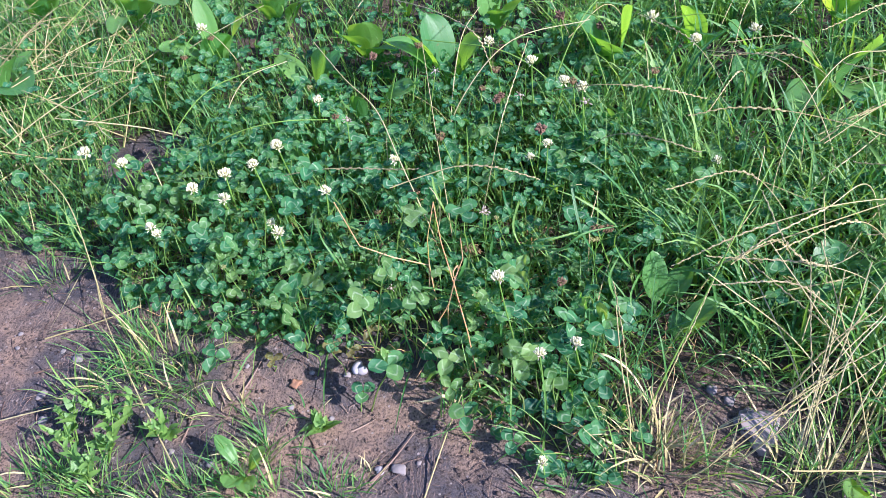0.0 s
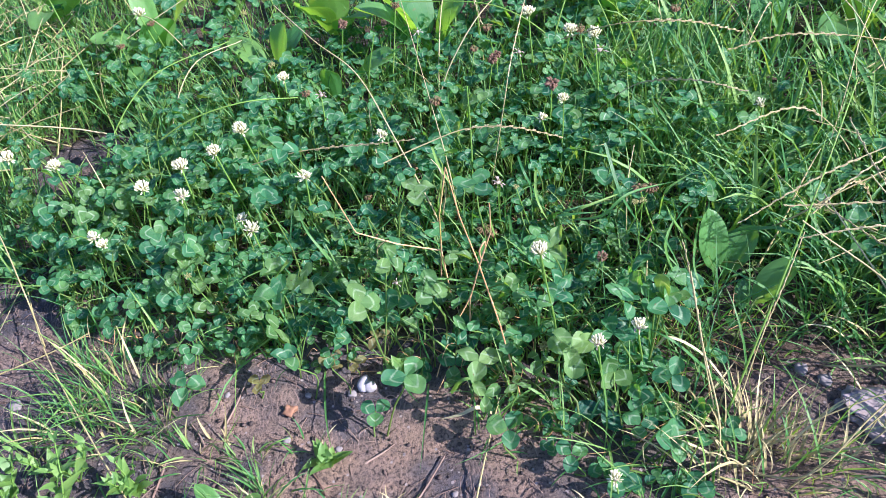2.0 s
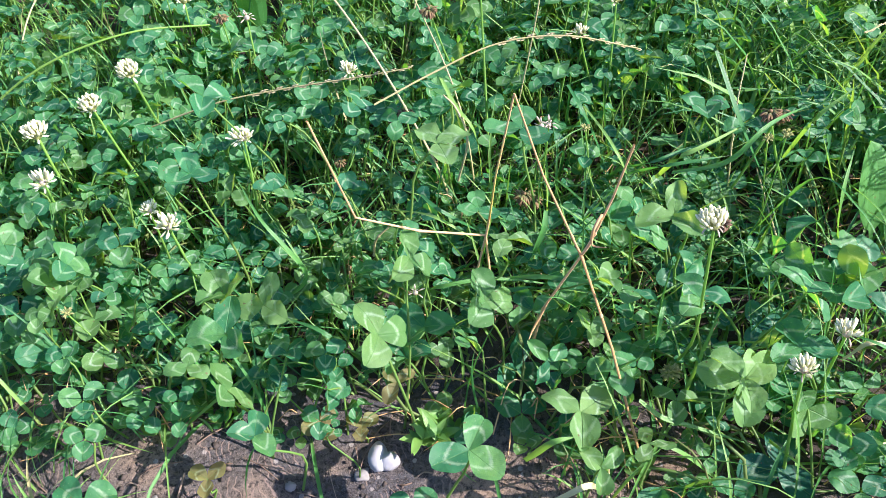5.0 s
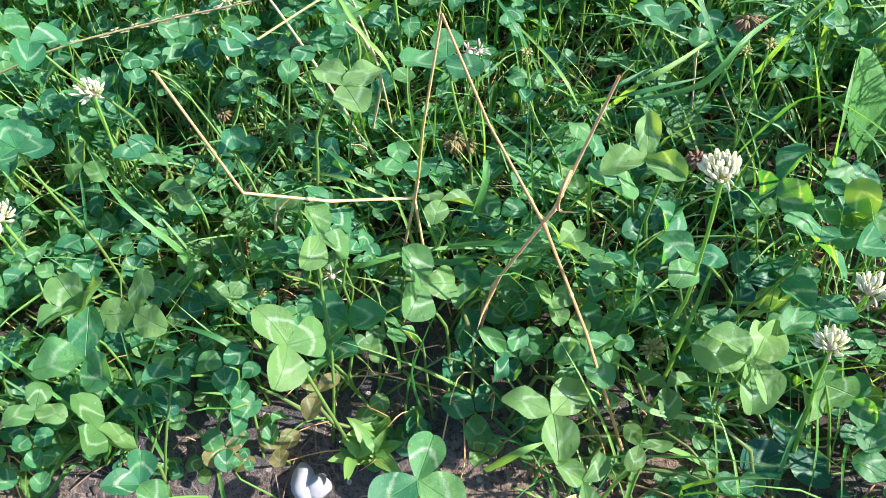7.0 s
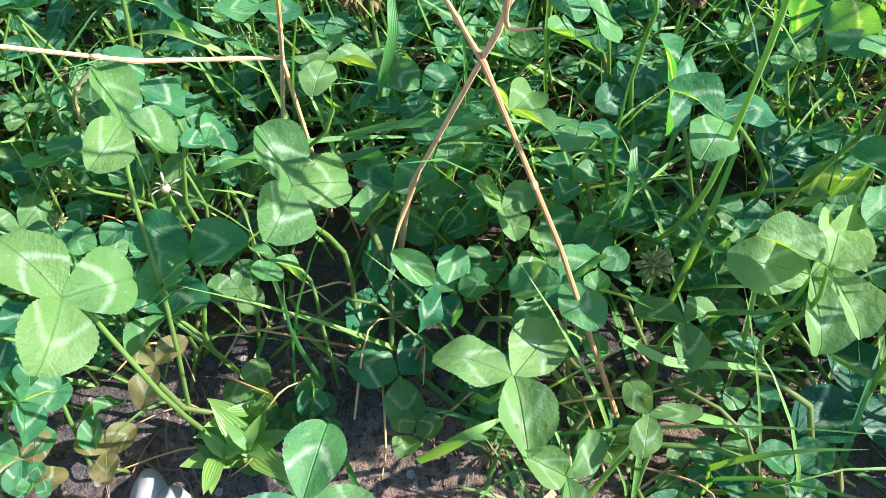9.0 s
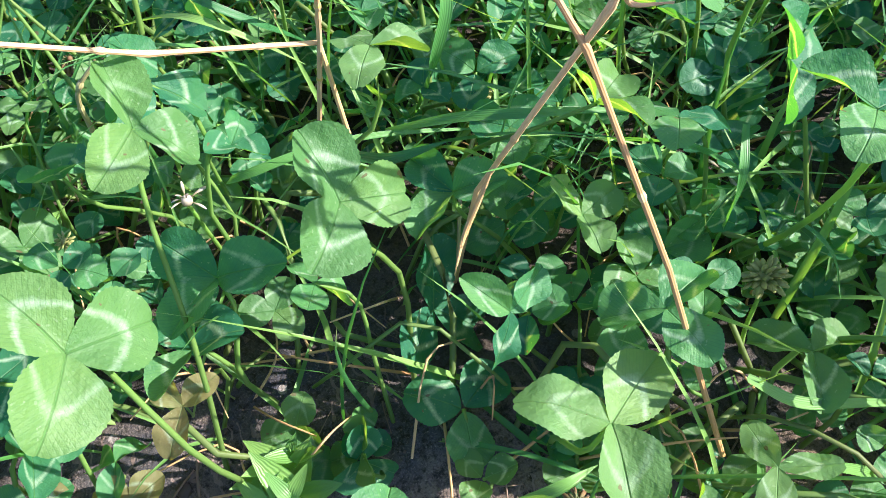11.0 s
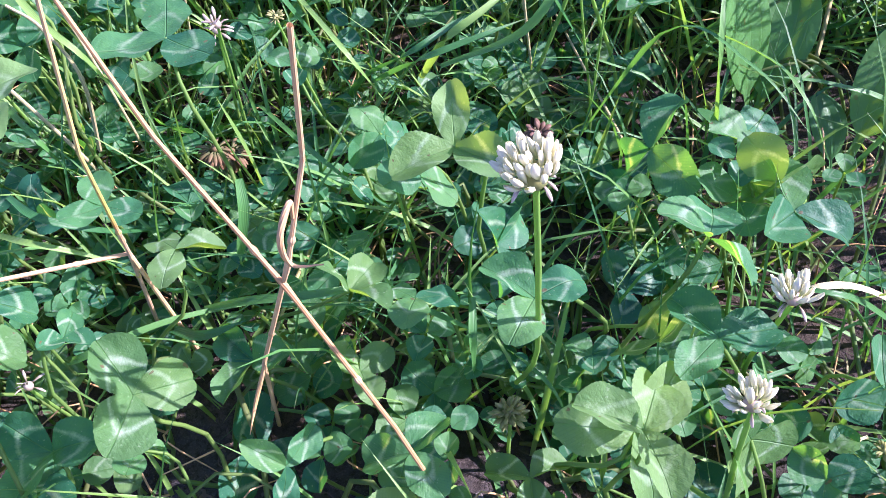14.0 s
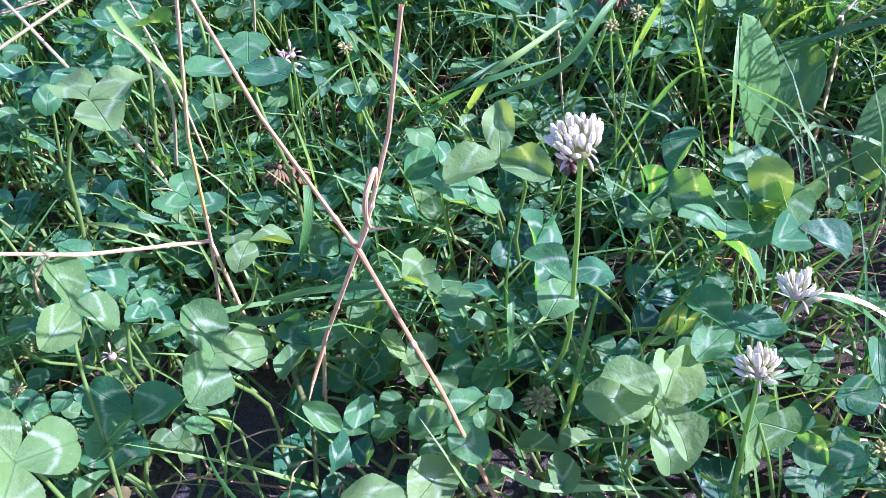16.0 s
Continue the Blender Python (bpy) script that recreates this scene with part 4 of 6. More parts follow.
lawn("broad_grass", "broad green grass blades among finer grass", 520, (0.12, 0.40), (0.9, 1.6), 25, tall_side, (0.09, 0.20), (0.005, 0.008), 0.5, (0.5, 1.5), M_GRASS)
lawn("dry_grass", "dry straw-coloured blades caught in the green grass", 900, (-1.2, 0.36), (1.1, 1.8), 26, lambda x, y: np.clip(tall_side(x, y) * 0.8 + left_side(x, y) * 1.2 + far_side(x, y) * 0.4, 0.05, 1), (0.06, 0.17), (0.0009, 0.0020), 0.75, (0.2, 1.4), M_DRY)


def straw_heap(x, y, n, seed):
    """Dry stalks that lie over each other."""
    r = np.random.default_rng(seed)
    sh = Shape()
    for _ in range(n):
        a = r.normal(-0.5, 1.1) + (math.pi if r.random() < 0.4 else 0)
        ln = r.uniform(0.10, 0.28)
        cx, cy = x + r.normal() * 0.09, y + r.normal() * 0.07
        dx, dy = ln / 2 * math.cos(a), ln / 2 * math.sin(a)
        lo, hi = r.uniform(0.0, 0.05), r.uniform(0.04, 0.11)
        sag = r.normal() * 0.008
        tube(sh, smooth_line([(cx - dx, cy - dy, lo), (cx - dx * 0.3, cy - dy * 0.3 + sag, lo * 0.6 + hi * 0.4), (cx + dx * 0.4, cy + dy * 0.4, lo * 0.25 + hi * 0.75), (cx + dx, cy + dy, hi)], 7), (0.0011, 0.0011, 0.0010, 0.0010, 0.0009, 0.0007, 0.0004), 4)
    thing("straw_heap", "loose dry straw stalks lying over green grass", "straw", kind="stuff", me=sh.mesh("straw_heap", M_DRY))


straw_heap(-0.78, 1.33, 64, 31)
straw_heap(-0.72, 1.12, 45, 32)
straw_heap(0.45, 0.70, 24, 33)
straw_heap(0.58, 1.0, 20, 34)


def grass_tuft(x, y, n, length, look_of):
    r = np.random.default_rng(int((x + 5) * 1000 + (y + 5) * 777))
    n, spread = int(n * 0.95), length * 0.34
    bx, by = x + r.normal(0, spread, n), y + r.normal(0, spread * 0.7, n)
    base = np.stack([bx, by, height(bx, by) - 0.002], -1)
    head = np.arctan2(by - y, bx - x) + r.normal(0, 0.7, n)
    dry = r.random(n) < {"green": 0.06, "mixed": 0.20, "dry": 0.72}[look_of]
    ob = thing("grass_tuft", {"green": "small green grass tuft on trodden soil", "mixed": "grass tuft with green and dry blades on soil", "dry": "withered straw-coloured grass tuft on soil"}[look_of], "grass tuft", "grass tufts on the path", at=pose(x, y, float(height(x, y))))
    off = np.array([x, y, float(height(x, y))])
    for name, pick, mat in (("green_growth", ~dry, M_GRASS), ("dry_growth", dry, M_DRY)):
        m = int(pick.sum())
        if m:
            sh = Shape()
            blades(sh, base[pick] - off, head[pick], r.uniform(0.45, 1.15, m) * length, r.uniform(0.0009, 0.0024, m) * (1.3 if name == "dry_growth" else 1.0), np.abs(r.normal(0.45, 0.45, m)), r.uniform(0.3, 1.7, m), 5, r.normal(0, 0.6, m))
            tagged(part(name, sh.mesh(name, mat), ob), kind="stuff")


def weed(x, y, tall):
    """A leafy shoot: an upright stem with pairs of small pointed leaves."""
    r = np.random.default_rng(int((x + 5) * 900 + (y + 5) * 700))
    z = float(height(x, y))
    ob = thing("weed", "small leafy green weed shoot on trodden soil", "weed", "weed shoots beside the path", at=pose(x, y, z))
    for s in range(3):
        a, h = r.uniform(0, 6.283), tall * r.uniform(0.5, 1.0)
        tip = np.array([math.cos(a) * h * 0.5, math.sin(a) * h * 0.5, h])
        line = smooth_line([(0, 0, -0.002), tip * (0.5, 0.5, 0.55) + (r.normal() * 0.004, r.normal() * 0.004, 0), tip], 12)
        sh = Shape()
        tube(sh, line, np.linspace(0.0011, 0.0005, 12), 5)
        st = part("stem", sh.mesh("stem", M_STEM), ob)
        for i in (3, 5, 7, 9, 11):
            for side in (0, 1):
                lf = Shape()
                ln = 0.026 * (1.1 - 0.06 * i) * r.uniform(0.5, 1.2)
                g = np.array([math.pi / 2 * (i // 2 % 2) + math.pi * side + a + r.normal() * 0.5])
                blades(lf, line[i][None], g, np.array([ln]), np.array([ln * 0.46]), np.array([r.uniform(0.5, 1.2)]), np.array([r.uniform(0.0, 0.9)]), 6, np.array([r.normal() * 0.4]), 0.15)
                part("leaf", lf.mesh("leaf", M_WEED), st)


def arc_blade(wide, *points, dry=False):
    """One long grass blade that bends through the given places."""
    pts = np.array(points, float)
    n = 6 * (len(pts) - 1) + 1
    line = smooth_line(pts, n)
    base = line[0].copy()
    line = line - base
    tan = np.gradient(line, axis=0)
    tan /= np.linalg.norm(tan, axis=1)[:, None]
    side = np.cross(tan, (0.25, -0.45, 1.0))
    side /= np.linalg.norm(side, axis=1)[:, None]
    nor = np.cross(side, tan)
    s = np.linspace(0, 1, n)
    w = wide * np.clip(1 - s ** 3, 0.05, 1) * (0.7 + 0.3 * np.minimum(1, s * 5)) / 2
    rows = np.stack([line - side * w[:, None] + nor * w[:, None] * 0.5, line, line + side * w[:, None] + nor * w[:, None] * 0.5], 1)
    i = np.arange(n - 1)
    quad = np.concatenate([np.stack([i * 3 + c, i * 3 + c + 1, i * 3 + c + 4, i * 3 + c + 3], -1) for c in (0, 1)])
    sh = Shape()
    sh.add(rows, quad, np.stack(np.meshgrid(s * 0.7 + 0.2, (0.0, 0.5, 1.0), indexing="ij")[::-1], -1))
    thing("meadow_grass", "long bleached dry grass blade lying over the soil" if dry else "long green grass blade arching over clover leaves", "grass", "long grasses", me=sh.mesh("meadow_grass", M_DRY if dry else M_GRASS), at=Matrix.Translation(base.tolist()))


# ---- stalks and seed heads ----
def spikelet_mesh(name, material):
    sh = Shape()
    for k in range(4):
        p = smooth_line([(0, 0, 0.0016 * k), (0.0009 * (1 if k % 2 else -1), 0, 0.0016 * k + 0.002), (0.0006 * (1 if k % 2 else -1), 0, 0.0016 * k + 0.0048)], 5)
        tube(sh, p, (0.0002, 0.0007, 0.0008, 0.0005, 0.0001), 5)
    return sh.mesh(name, material)


SPIKELET = spikelet_mesh("spikelet", M_SEED)
GREEN_SPIKELET = spikelet_mesh("spikelet", M_GREEN_SEED)
STALK_LABEL = {"ripe": "dry stalk, yellow-green above an orange joint and pinkish below", "brown": "broken brown dry grass stalk standing in clover", "straw": "thin dry straw stalk bent over the grass", "rye": "dry ryegrass stalk with a flat seed spike", "green": "thin green grass stem rising from the clover", "greenrye": "green ryegrass stalk with a ripening seed spike"}


def stalk(look_of, *points):
    pts = np.array(points, float)
    if pts[0][2] > pts[-1][2] and look_of != "rye":
        pts = pts[::-1]
    if look_of in ("brown", "ripe"):
        line = np.concatenate([np.linspace(a, b, 8, endpoint=False) for a, b in zip(pts[:-1], pts[1:])] + [pts[-1:]])
    else:
        line = smooth_line(pts, 8 * (len(pts) - 1) + 1)
    base = Vector(line[0])
    ob = thing("grass_stalk", STALK_LABEL[look_of], "grass stalk", "grass stalks", at=Matrix.Translation(base))
    thick = {"ripe": 0.00076, "brown": 0.00074, "straw": 0.0008, "rye": 0.00062, "green": 0.0010, "greenrye": 0.0010}[look_of]
    mat = {"ripe": M_RIPE_STRAW, "brown": M_BROWN_STRAW, "straw": M_DRY, "rye": M_DRY, "green": M_STEM, "greenrye": M_STEM}[look_of]
    n = len(line)
    rad = np.linspace(thick * 1.1, thick * 0.7, n)
    if look_of in ("brown", "ripe"):
        rad[n // 2] *= 1.35
    sh = Shape()
    tube(sh, line - np.array(base), rad, 12 if look_of in ("brown", "ripe") else 7)
    part("stem", sh.mesh("stem", mat), ob)
    if look_of in ("ripe", "brown", "straw", "green"):
        for i in (n // 3, n // 2 + 2):
            ring = Shape()
            way = (line[i + 1] - line[i - 1]) / np.linalg.norm(line[i + 1] - line[i - 1])
            tube(ring, [way * k * 0.0011 for k in (-1.5, -0.6, 0.0, 0.6, 1.5)], thick * np.array([0.85, 1.25, 1.35, 1.2, 0.8]), 7)
            part("node", ring.mesh("node", mat), ob).location = Vector(line[i]) - base
    if look_of in ("rye", "greenrye"):
        seg = np.linalg.norm(np.diff(line, axis=0), axis=1)
        run = np.concatenate([[0], np.cumsum(seg)])
        total = run[-1]
        spike = min(0.12, total * 0.55)
        count = max(5, int(spike / 0.0058))
        for i in range(count):
            s = total - spike + spike * (i + 0.5) / count
            p = np.array([np.interp(s, run, line[:, c]) for c in range(3)])
            q = np.array([np.interp(min(total, s + 0.004), run, line[:, c]) - np.interp(max(0, s - 0.004), run, line[:, c]) for c in range(3)])
            turn = Vector(q).to_track_quat("Z", "X").to_matrix().to_4x4()
            sp = part("spikelet", GREEN_SPIKELET if look_of == "greenrye" else SPIKELET, ob)
            lean = 8 if i % 2 else -8
            sp.matrix_basis = Matrix.Translation(Vector(p) - base) @ turn @ pose(0.0004 * (1 if i % 2 else -1), 0, 0, 0, lean * 0.8, 0) @ Matrix.Scale(0.80 - 0.3 * i / count, 4)
    return ob


def sheath(plant, *points):
    """A curled dry leaf that hangs on a stalk."""
    off = np.array(plant.matrix_basis.translation)
    line = smooth_line(points, 6 * (len(points) - 1) + 1) - off
    sh = Shape()
    tube(sh, line, 0.0008 * np.clip(np.sin(np.linspace(0.5, 3.0, len(line))), 0.25, 1), 6)
    part("sheath", sh.mesh("sheath", M_BROWN_STRAW), plant, "curled grey-brown dry leaf")


# ---- clover flowers ----
def floret_mesh(name, material, length, wide, bend, closed=0.5):
    sh = Shape()
    k = 7
    v = np.linspace(0, 1, k)
    line = np.stack([0 * v, bend * v ** 2 * length, v * length], -1)
    rad = wide * np.array([0.32, 0.50, 0.80, 1.02, 1.05, 0.86, closed * 0.9])
    tube(sh, line, rad, 7)
    flat = sh.v[0]
    flat[:, 1] = (flat[:, 1] - bend * (flat[:, 2] / length) ** 2 * length) * 0.62 + bend * (flat[:, 2] / length) ** 2 * length
    sh.uv[0] = np.stack([sh.uv[0][:, 0], np.repeat(v, 7)], -1)
    return sh


FLORETS = {}
for key, mat, ln, wd, bd in (("white", M_PETAL, 1.0, 0.19, -0.30), ("opening", M_PETAL, 1.05, 0.165, -0.30), ("faded", M_FADED, 1.0, 0.13, 0.3), ("withered", M_WITHERED, 0.95, 0.13, 0.30), ("maroon", M_MAROON, 0.95, 0.25, 0.25), ("seedball", M_CALYX, 1.0, 0.17, 0.15), ("bud", M_CALYX, 0.95, 0.17, 0.12)):
    FLORETS[key] = (floret_mesh("floret", mat, ln, wd, bd), mat)
FLORET_MESH = {key: sh.mesh("floret", mat) for key, (sh, mat) in FLORETS.items()}
FLOWER_LABEL = {"white": "white clover flower head in full bloom on a green stem", "opening": "white clover flower head with spread florets and pinkish base", "faded": "faded pinkish clover flower head", "withered": "withered brown clover flower head with hanging florets", "maroon": "dried reddish-brown clover flower head", "seedball": "green clover seed head after flowering", "bud": "small greenish clover flower bud on a thin stem"}
NEAR_HEADS = 5
HEADS = []


def floret_poses(look_of, radius, r):
    """Where the florets of a head sit and how they point."""
    count = {"white": 50, "opening": 34, "faded": 9, "withered": 84, "maroon": 40, "seedball": 64, "bud": 24}[look_of]
    lo, hi = {"white": (0.02, 0.56), "opening": (0.02, 0.66), "faded": (0.15, 0.6), "withered": (0.30, 0.97), "maroon": (0.1, 0.9), "seedball": (0.03, 0.78), "bud": (0.0, 0.7)}[look_of]
    upward = {"white": 0.34, "opening": 0.22}.get(look_of, 0.0)
    rows = []
    for i in range(count):
        t = lo + (hi - lo) * (i + 0.5) / count
        polar = math.acos(1 - 2 * t) + r.normal() * 0.13
        az = i * 2.39996 + r.normal() * 0.10
        size = radius * {"white": 0.62, "opening": 0.70}.get(look_of, 0.72) * (0.74 + 0.42 * r.random())
        if look_of == "opening":
            polar += r.normal() * 0.22
            size *= r.uniform(0.70, 1.12)
        if look_of == "faded":
            polar += r.normal() * 0.4
            size *= r.uniform(0.5, 1.2)
        if look_of == "white" and t < 0.15:
            size *= 0.85
        if look_of in ("withered",):
            polar = 1.55 + 1.10 * (i / count) ** 0.8 + r.normal() * 0.14
        m = pose(0, 0, 0, 0, 0, math.degrees(az)) @ pose(0, 0, 0, -math.degrees(polar), 0, 0) @ Matrix.Translation((0, 0, radius * {"white": 0.48, "opening": 0.30}.get(look_of, 0.28))) @ pose(0, 0, 0, r.normal() * 8 + math.degrees(polar) * upward, r.normal() * 8, 0) @ Matrix.Scale(size, 4)
        rows.append(m)
    if look_of in ("white", "opening"):
        for i in range(4):
            rows.append(pose(0, 0, 0, 0, 0, r.uniform(0, 360)) @ pose(0, 0, 0, -r.uniform(115, 155), 0, 0) @ Matrix.Translation((0, 0, radius * 0.3)) @ Matrix.Scale(radius * r.uniform(0.4, 0.62), 4))
    return rows


def clover_flower(look_of, x, y, z, radius, base=None, tilt=(0, 0)):
    r = np.random.default_rng(int((x + 3) * 4001 + (y + 3) * 3001))
    if base is None:
        a, reach = r.uniform(0, 6.283), r.uniform(0.08, 0.3) * max(z, 0.01)
        base = (x + reach * math.cos(a), y + reach * math.sin(a))
    zb = float(height(*base)) - 0.001
    z = max(z, zb + radius * 1.2)
    ob = thing("clover_flower", FLOWER_LABEL[look_of], "clover flower", "clover flowers", at=pose(base[0], base[1], zb))
    top = np.array([x - base[0], y - base[1], z - zb])
    ax = np.array(pose(0, 0, 0, tilt[0] + r.normal() * 6, tilt[1] + r.normal() * 6, 0).to_3x3())
    head_turn = Matrix(ax.tolist()).to_4x4()
    foot = top - ax[:, 2] * radius * 0.25
    bend = r.normal(0, 0.05, 2) * top[2]
    line = smooth_line([(0, 0, 0), (foot[0] * 0.35 + bend[0], foot[1] * 0.35 + bend[1], foot[2] * 0.36), foot * (0.75, 0.75, 0.72) + (bend[0] * 0.5, bend[1] * 0.5, 0), foot], 13)
    sh = Shape()
    thick = 0.00092 * min(1.15, max(0.6, radius / 0.0085))
    tube(sh, line, np.linspace(thick * 1.1, thick * 0.85, 13), 7)
    part("stem", sh.mesh("stem", M_STEM), ob)
    core, size = Shape(), 0.40 if look_of in ("white", "seedball", "bud") else 0.18 if look_of == "withered" else 0.28
    v = np.linspace(0, math.pi, 7)
    tube(core, np.stack([0 * v, 0 * v, -np.cos(v) * radius * size], -1) + 1e-9, np.maximum(np.sin(v), 0.02) * radius * size, 8)
    c = part("receptacle", core.mesh("receptacle", {"opening": M_FADED, "faded": M_FADED, "withered": M_WITHERED, "maroon": M_MAROON}.get(look_of, M_CALYX)), ob)
    place = Matrix.Translation(Vector(top)) @ head_turn
    c.matrix_basis = place
    rows = floret_poses(look_of, radius, r)
    drop = look_of in ("white", "opening")
    if len(HEADS) < NEAR_HEADS:
        for i, m in enumerate(rows):
            low = drop and i >= len(rows) - 4
            part("floret", FLORET_MESH["faded" if low else look_of], ob).matrix_basis = place @ m
    else:
        sh, mat = FLORETS[look_of]
        allof = Shape()
        for m in rows:
            rot, loc = np.array(m.to_3x3()), np.array(m.translation)
            allof.add(sh.v[0] @ rot.T + loc, sh.f[0], sh.uv[0])
        h = part("head", allof.mesh("head", mat), ob)
        h.matrix_basis = place
    HEADS.append(ob)


# ---- plantains ----
def plantain(x, y):
    return thing("plantain", "broad-leaved green plantain rosette growing in grass", "plantain", "plantains in the meadow", at=pose(x, y, float(height(x, y))))


def plantain_leaf(plant, tip, wide):
    r = np.random.default_rng(int((tip[0] + 3) * 5003 + (tip[1] + 3) * 901))
    root = np.array(plant.matrix_basis.translation)
    tip = np.array(tip) - root
    wide = wide * (1.15 if root[1] > 0.9 else 1.0)
    rows, cols = 17, 11
    mid = tip * 0.5 + np.array([0, 0, (0.20 if root[1] > 0.9 else 0.12) * np.linalg.norm(tip[:2]) + 0.06 * tip[2]])
    line = smooth_line([(0, 0, 0.0), mid, tip], rows)
    tan = np.gradient(line, axis=0)
    tan /= np.linalg.norm(tan, axis=1)[:, None]
    side = np.cross(tan, (0, 0, 1.0))
    side /= np.linalg.norm(side, axis=1)[:, None] + 1e-9
    nor = np.cross(side, tan)
    v = np.linspace(0, 1, rows)
    w = wide * 0.5 * np.where(v < 0.30, 0.10 + 0.1 * v, np.clip(np.sin(np.pi * np.clip((v - 0.25) / 0.75, 0, 1) ** 0.95), 0.03, 1) ** 0.52)
    w = np.maximum(w, wide * 0.05)
    w[-1] = 0.0006
    u = np.linspace(-1, 1, cols)
    lift = 0.22 * np.abs(u)[None] ** 1.5 * w[:, None] + 0.0005 * np.cos(u * 3 * np.pi)[None] * (w / (wide * 0.5))[:, None] + 0.05 * wide * np.sin(7 * v + r.uniform(0, 6))[:, None] * u[None] ** 2 * np.sign(u)[None]
    pts = line[:, None] + side[:, None] * (u[None] * w[:, None])[..., None] + nor[:, None] * lift[..., None]
    uv = np.stack(np.meshgrid(v, u * 0.5 + 0.5, indexing="ij")[::-1], -1)
    i, j = np.meshgrid(np.arange(rows - 1), np.arange(cols - 1), indexing="ij")
    a = i * cols + j
    sh = Shape()
    sh.add(pts, np.stack([a, a + 1, a + cols + 1, a + cols], -1).reshape(-1, 4), uv)
    part("leaf", sh.mesh("leaf", M_PLANTAIN), plant)


# ---- stones and litter ----
def lump(radius, stretch, seed, rough, dent=0.0, flat=False):
    bm = bmesh.new()
    bmesh.ops.create_icosphere(bm, subdivisions=3, radius=1.0)
    off = Vector((seed * 1.7, seed * 0.9, seed * 2.3))
    for v in bm.verts:
        k = 1 + rough * noise.noise(v.co * 1.1 + off) + rough * 0.35 * noise.noise(v.co * 3.2 + off)
        turn = math.atan2(v.co.y, v.co.x)
        k *= 1 - dent * math.exp(-((turn - 1.2) / 0.45) ** 2) + 0.5 * dent * math.cos(turn + 1.9)
        v.co = Vector((v.co.x * stretch, v.co.y, v.co.z * 0.62)) * k * radius
        if flat:
            v.co.z = max(-0.3, min(0.22 + 0.10 * v.co.x / radius, v.co.z / radius)) * radius
    for f in bm.faces:
        f.smooth = True
    return bm


def pebble(x, y, z, radius, look_of, stretch):
    seed = (x + 2) * 13 + y * 7
    bm = lump(radius, stretch, seed, {"block": 0.9, "white": 0.20}.get(look_of, 0.4), 0.30 if look_of == "white" else 0.0, look_of == "block")
    me = bpy.data.meshes.new("pebble")
    bm.to_mesh(me)
    bm.free()
    me.materials.append({"white": M_QUARTZ, "block": M_PALE_STONE}.get(look_of, M_GREY_STONE))
    z = float(height(x, y)) + radius * 0.18
    thing("pebble", {"white": "smooth white quartz pebble pressed into the soil", "grey": "small grey stone half sunk in the soil", "block": "rough pale stone lying on bare soil"}[look_of], "pebble", "stones on the path", me=me, at=pose(x, y, z, 0, 0, seed * 57 % 360))


def quartz(x, y):
    """A white pebble with two lobes, like a heart."""
    both = bmesh.new()
    for dx, dy, dz, wide, long, tall in ((0.0, 0.0, 0.0, 0.0062, 0.0108, 0.0060), (0.0068, -0.0046, -0.0006, 0.0066, 0.0060, 0.0056)):
        one = lump(1.0, 1.0, 3.0 + dx * 90, 0.16)
        for v in one.verts:
            v.co = Vector((dx + v.co.x * wide, dy + v.co.y * long, dz + v.co.z * tall / 0.62))
        me = bpy.data.meshes.new("lobe")
        one.to_mesh(me)
        one.free()
        both.from_mesh(me)
        bpy.data.meshes.remove(me)
    me = bpy.data.meshes.new("pebble")
    both.to_mesh(me)
    both.free()
    me.materials.append(M_QUARTZ)
    thing("pebble", "smooth white quartz pebble with two lobes pressed into the soil", "pebble", "stones on the path", me=me, at=pose(x, y, float(height(x, y)) + 0.0030, -12, 0, -12))


def soil_clod(x, y, radius):
    bm = lump(radius * 0.7, 1.0, 4.0, 1.1)
    me = bpy.data.meshes.new("soil_clod")
    bm.to_mesh(me)
    bm.free()
    me.materials.append(M_CLOD)
    thing("soil_clod", "crumbly orange-brown clod of soil on the path", "clod", me=me, at=pose(x, y, float(height(x, y)) + radius * 0.3))


def twig(a, b):
    z0, z1 = float(height(*a)) + 0.001, float(height(*b)) + 0.0015
    m = ((a[0] + b[0]) / 2 + 0.002, (a[1] + b[1]) / 2 - 0.001, (z0 + z1) / 2 + 0.0015)
    sh = Shape()
    tube(sh, smooth_line([(0, 0, 0), (m[0] - a[0], m[1] - a[1], m[2] - z0), (b[0] - a[0], b[1] - a[1], z1 - z0)], 9), np.linspace(0.0012, 0.0006, 9), 6)
    thing("twig", "thin grey-brown dry twig lying on soil", "twig", "litter on the path", me=sh.mesh("twig", M_TWIG), at=pose(a[0], a[1], z0))


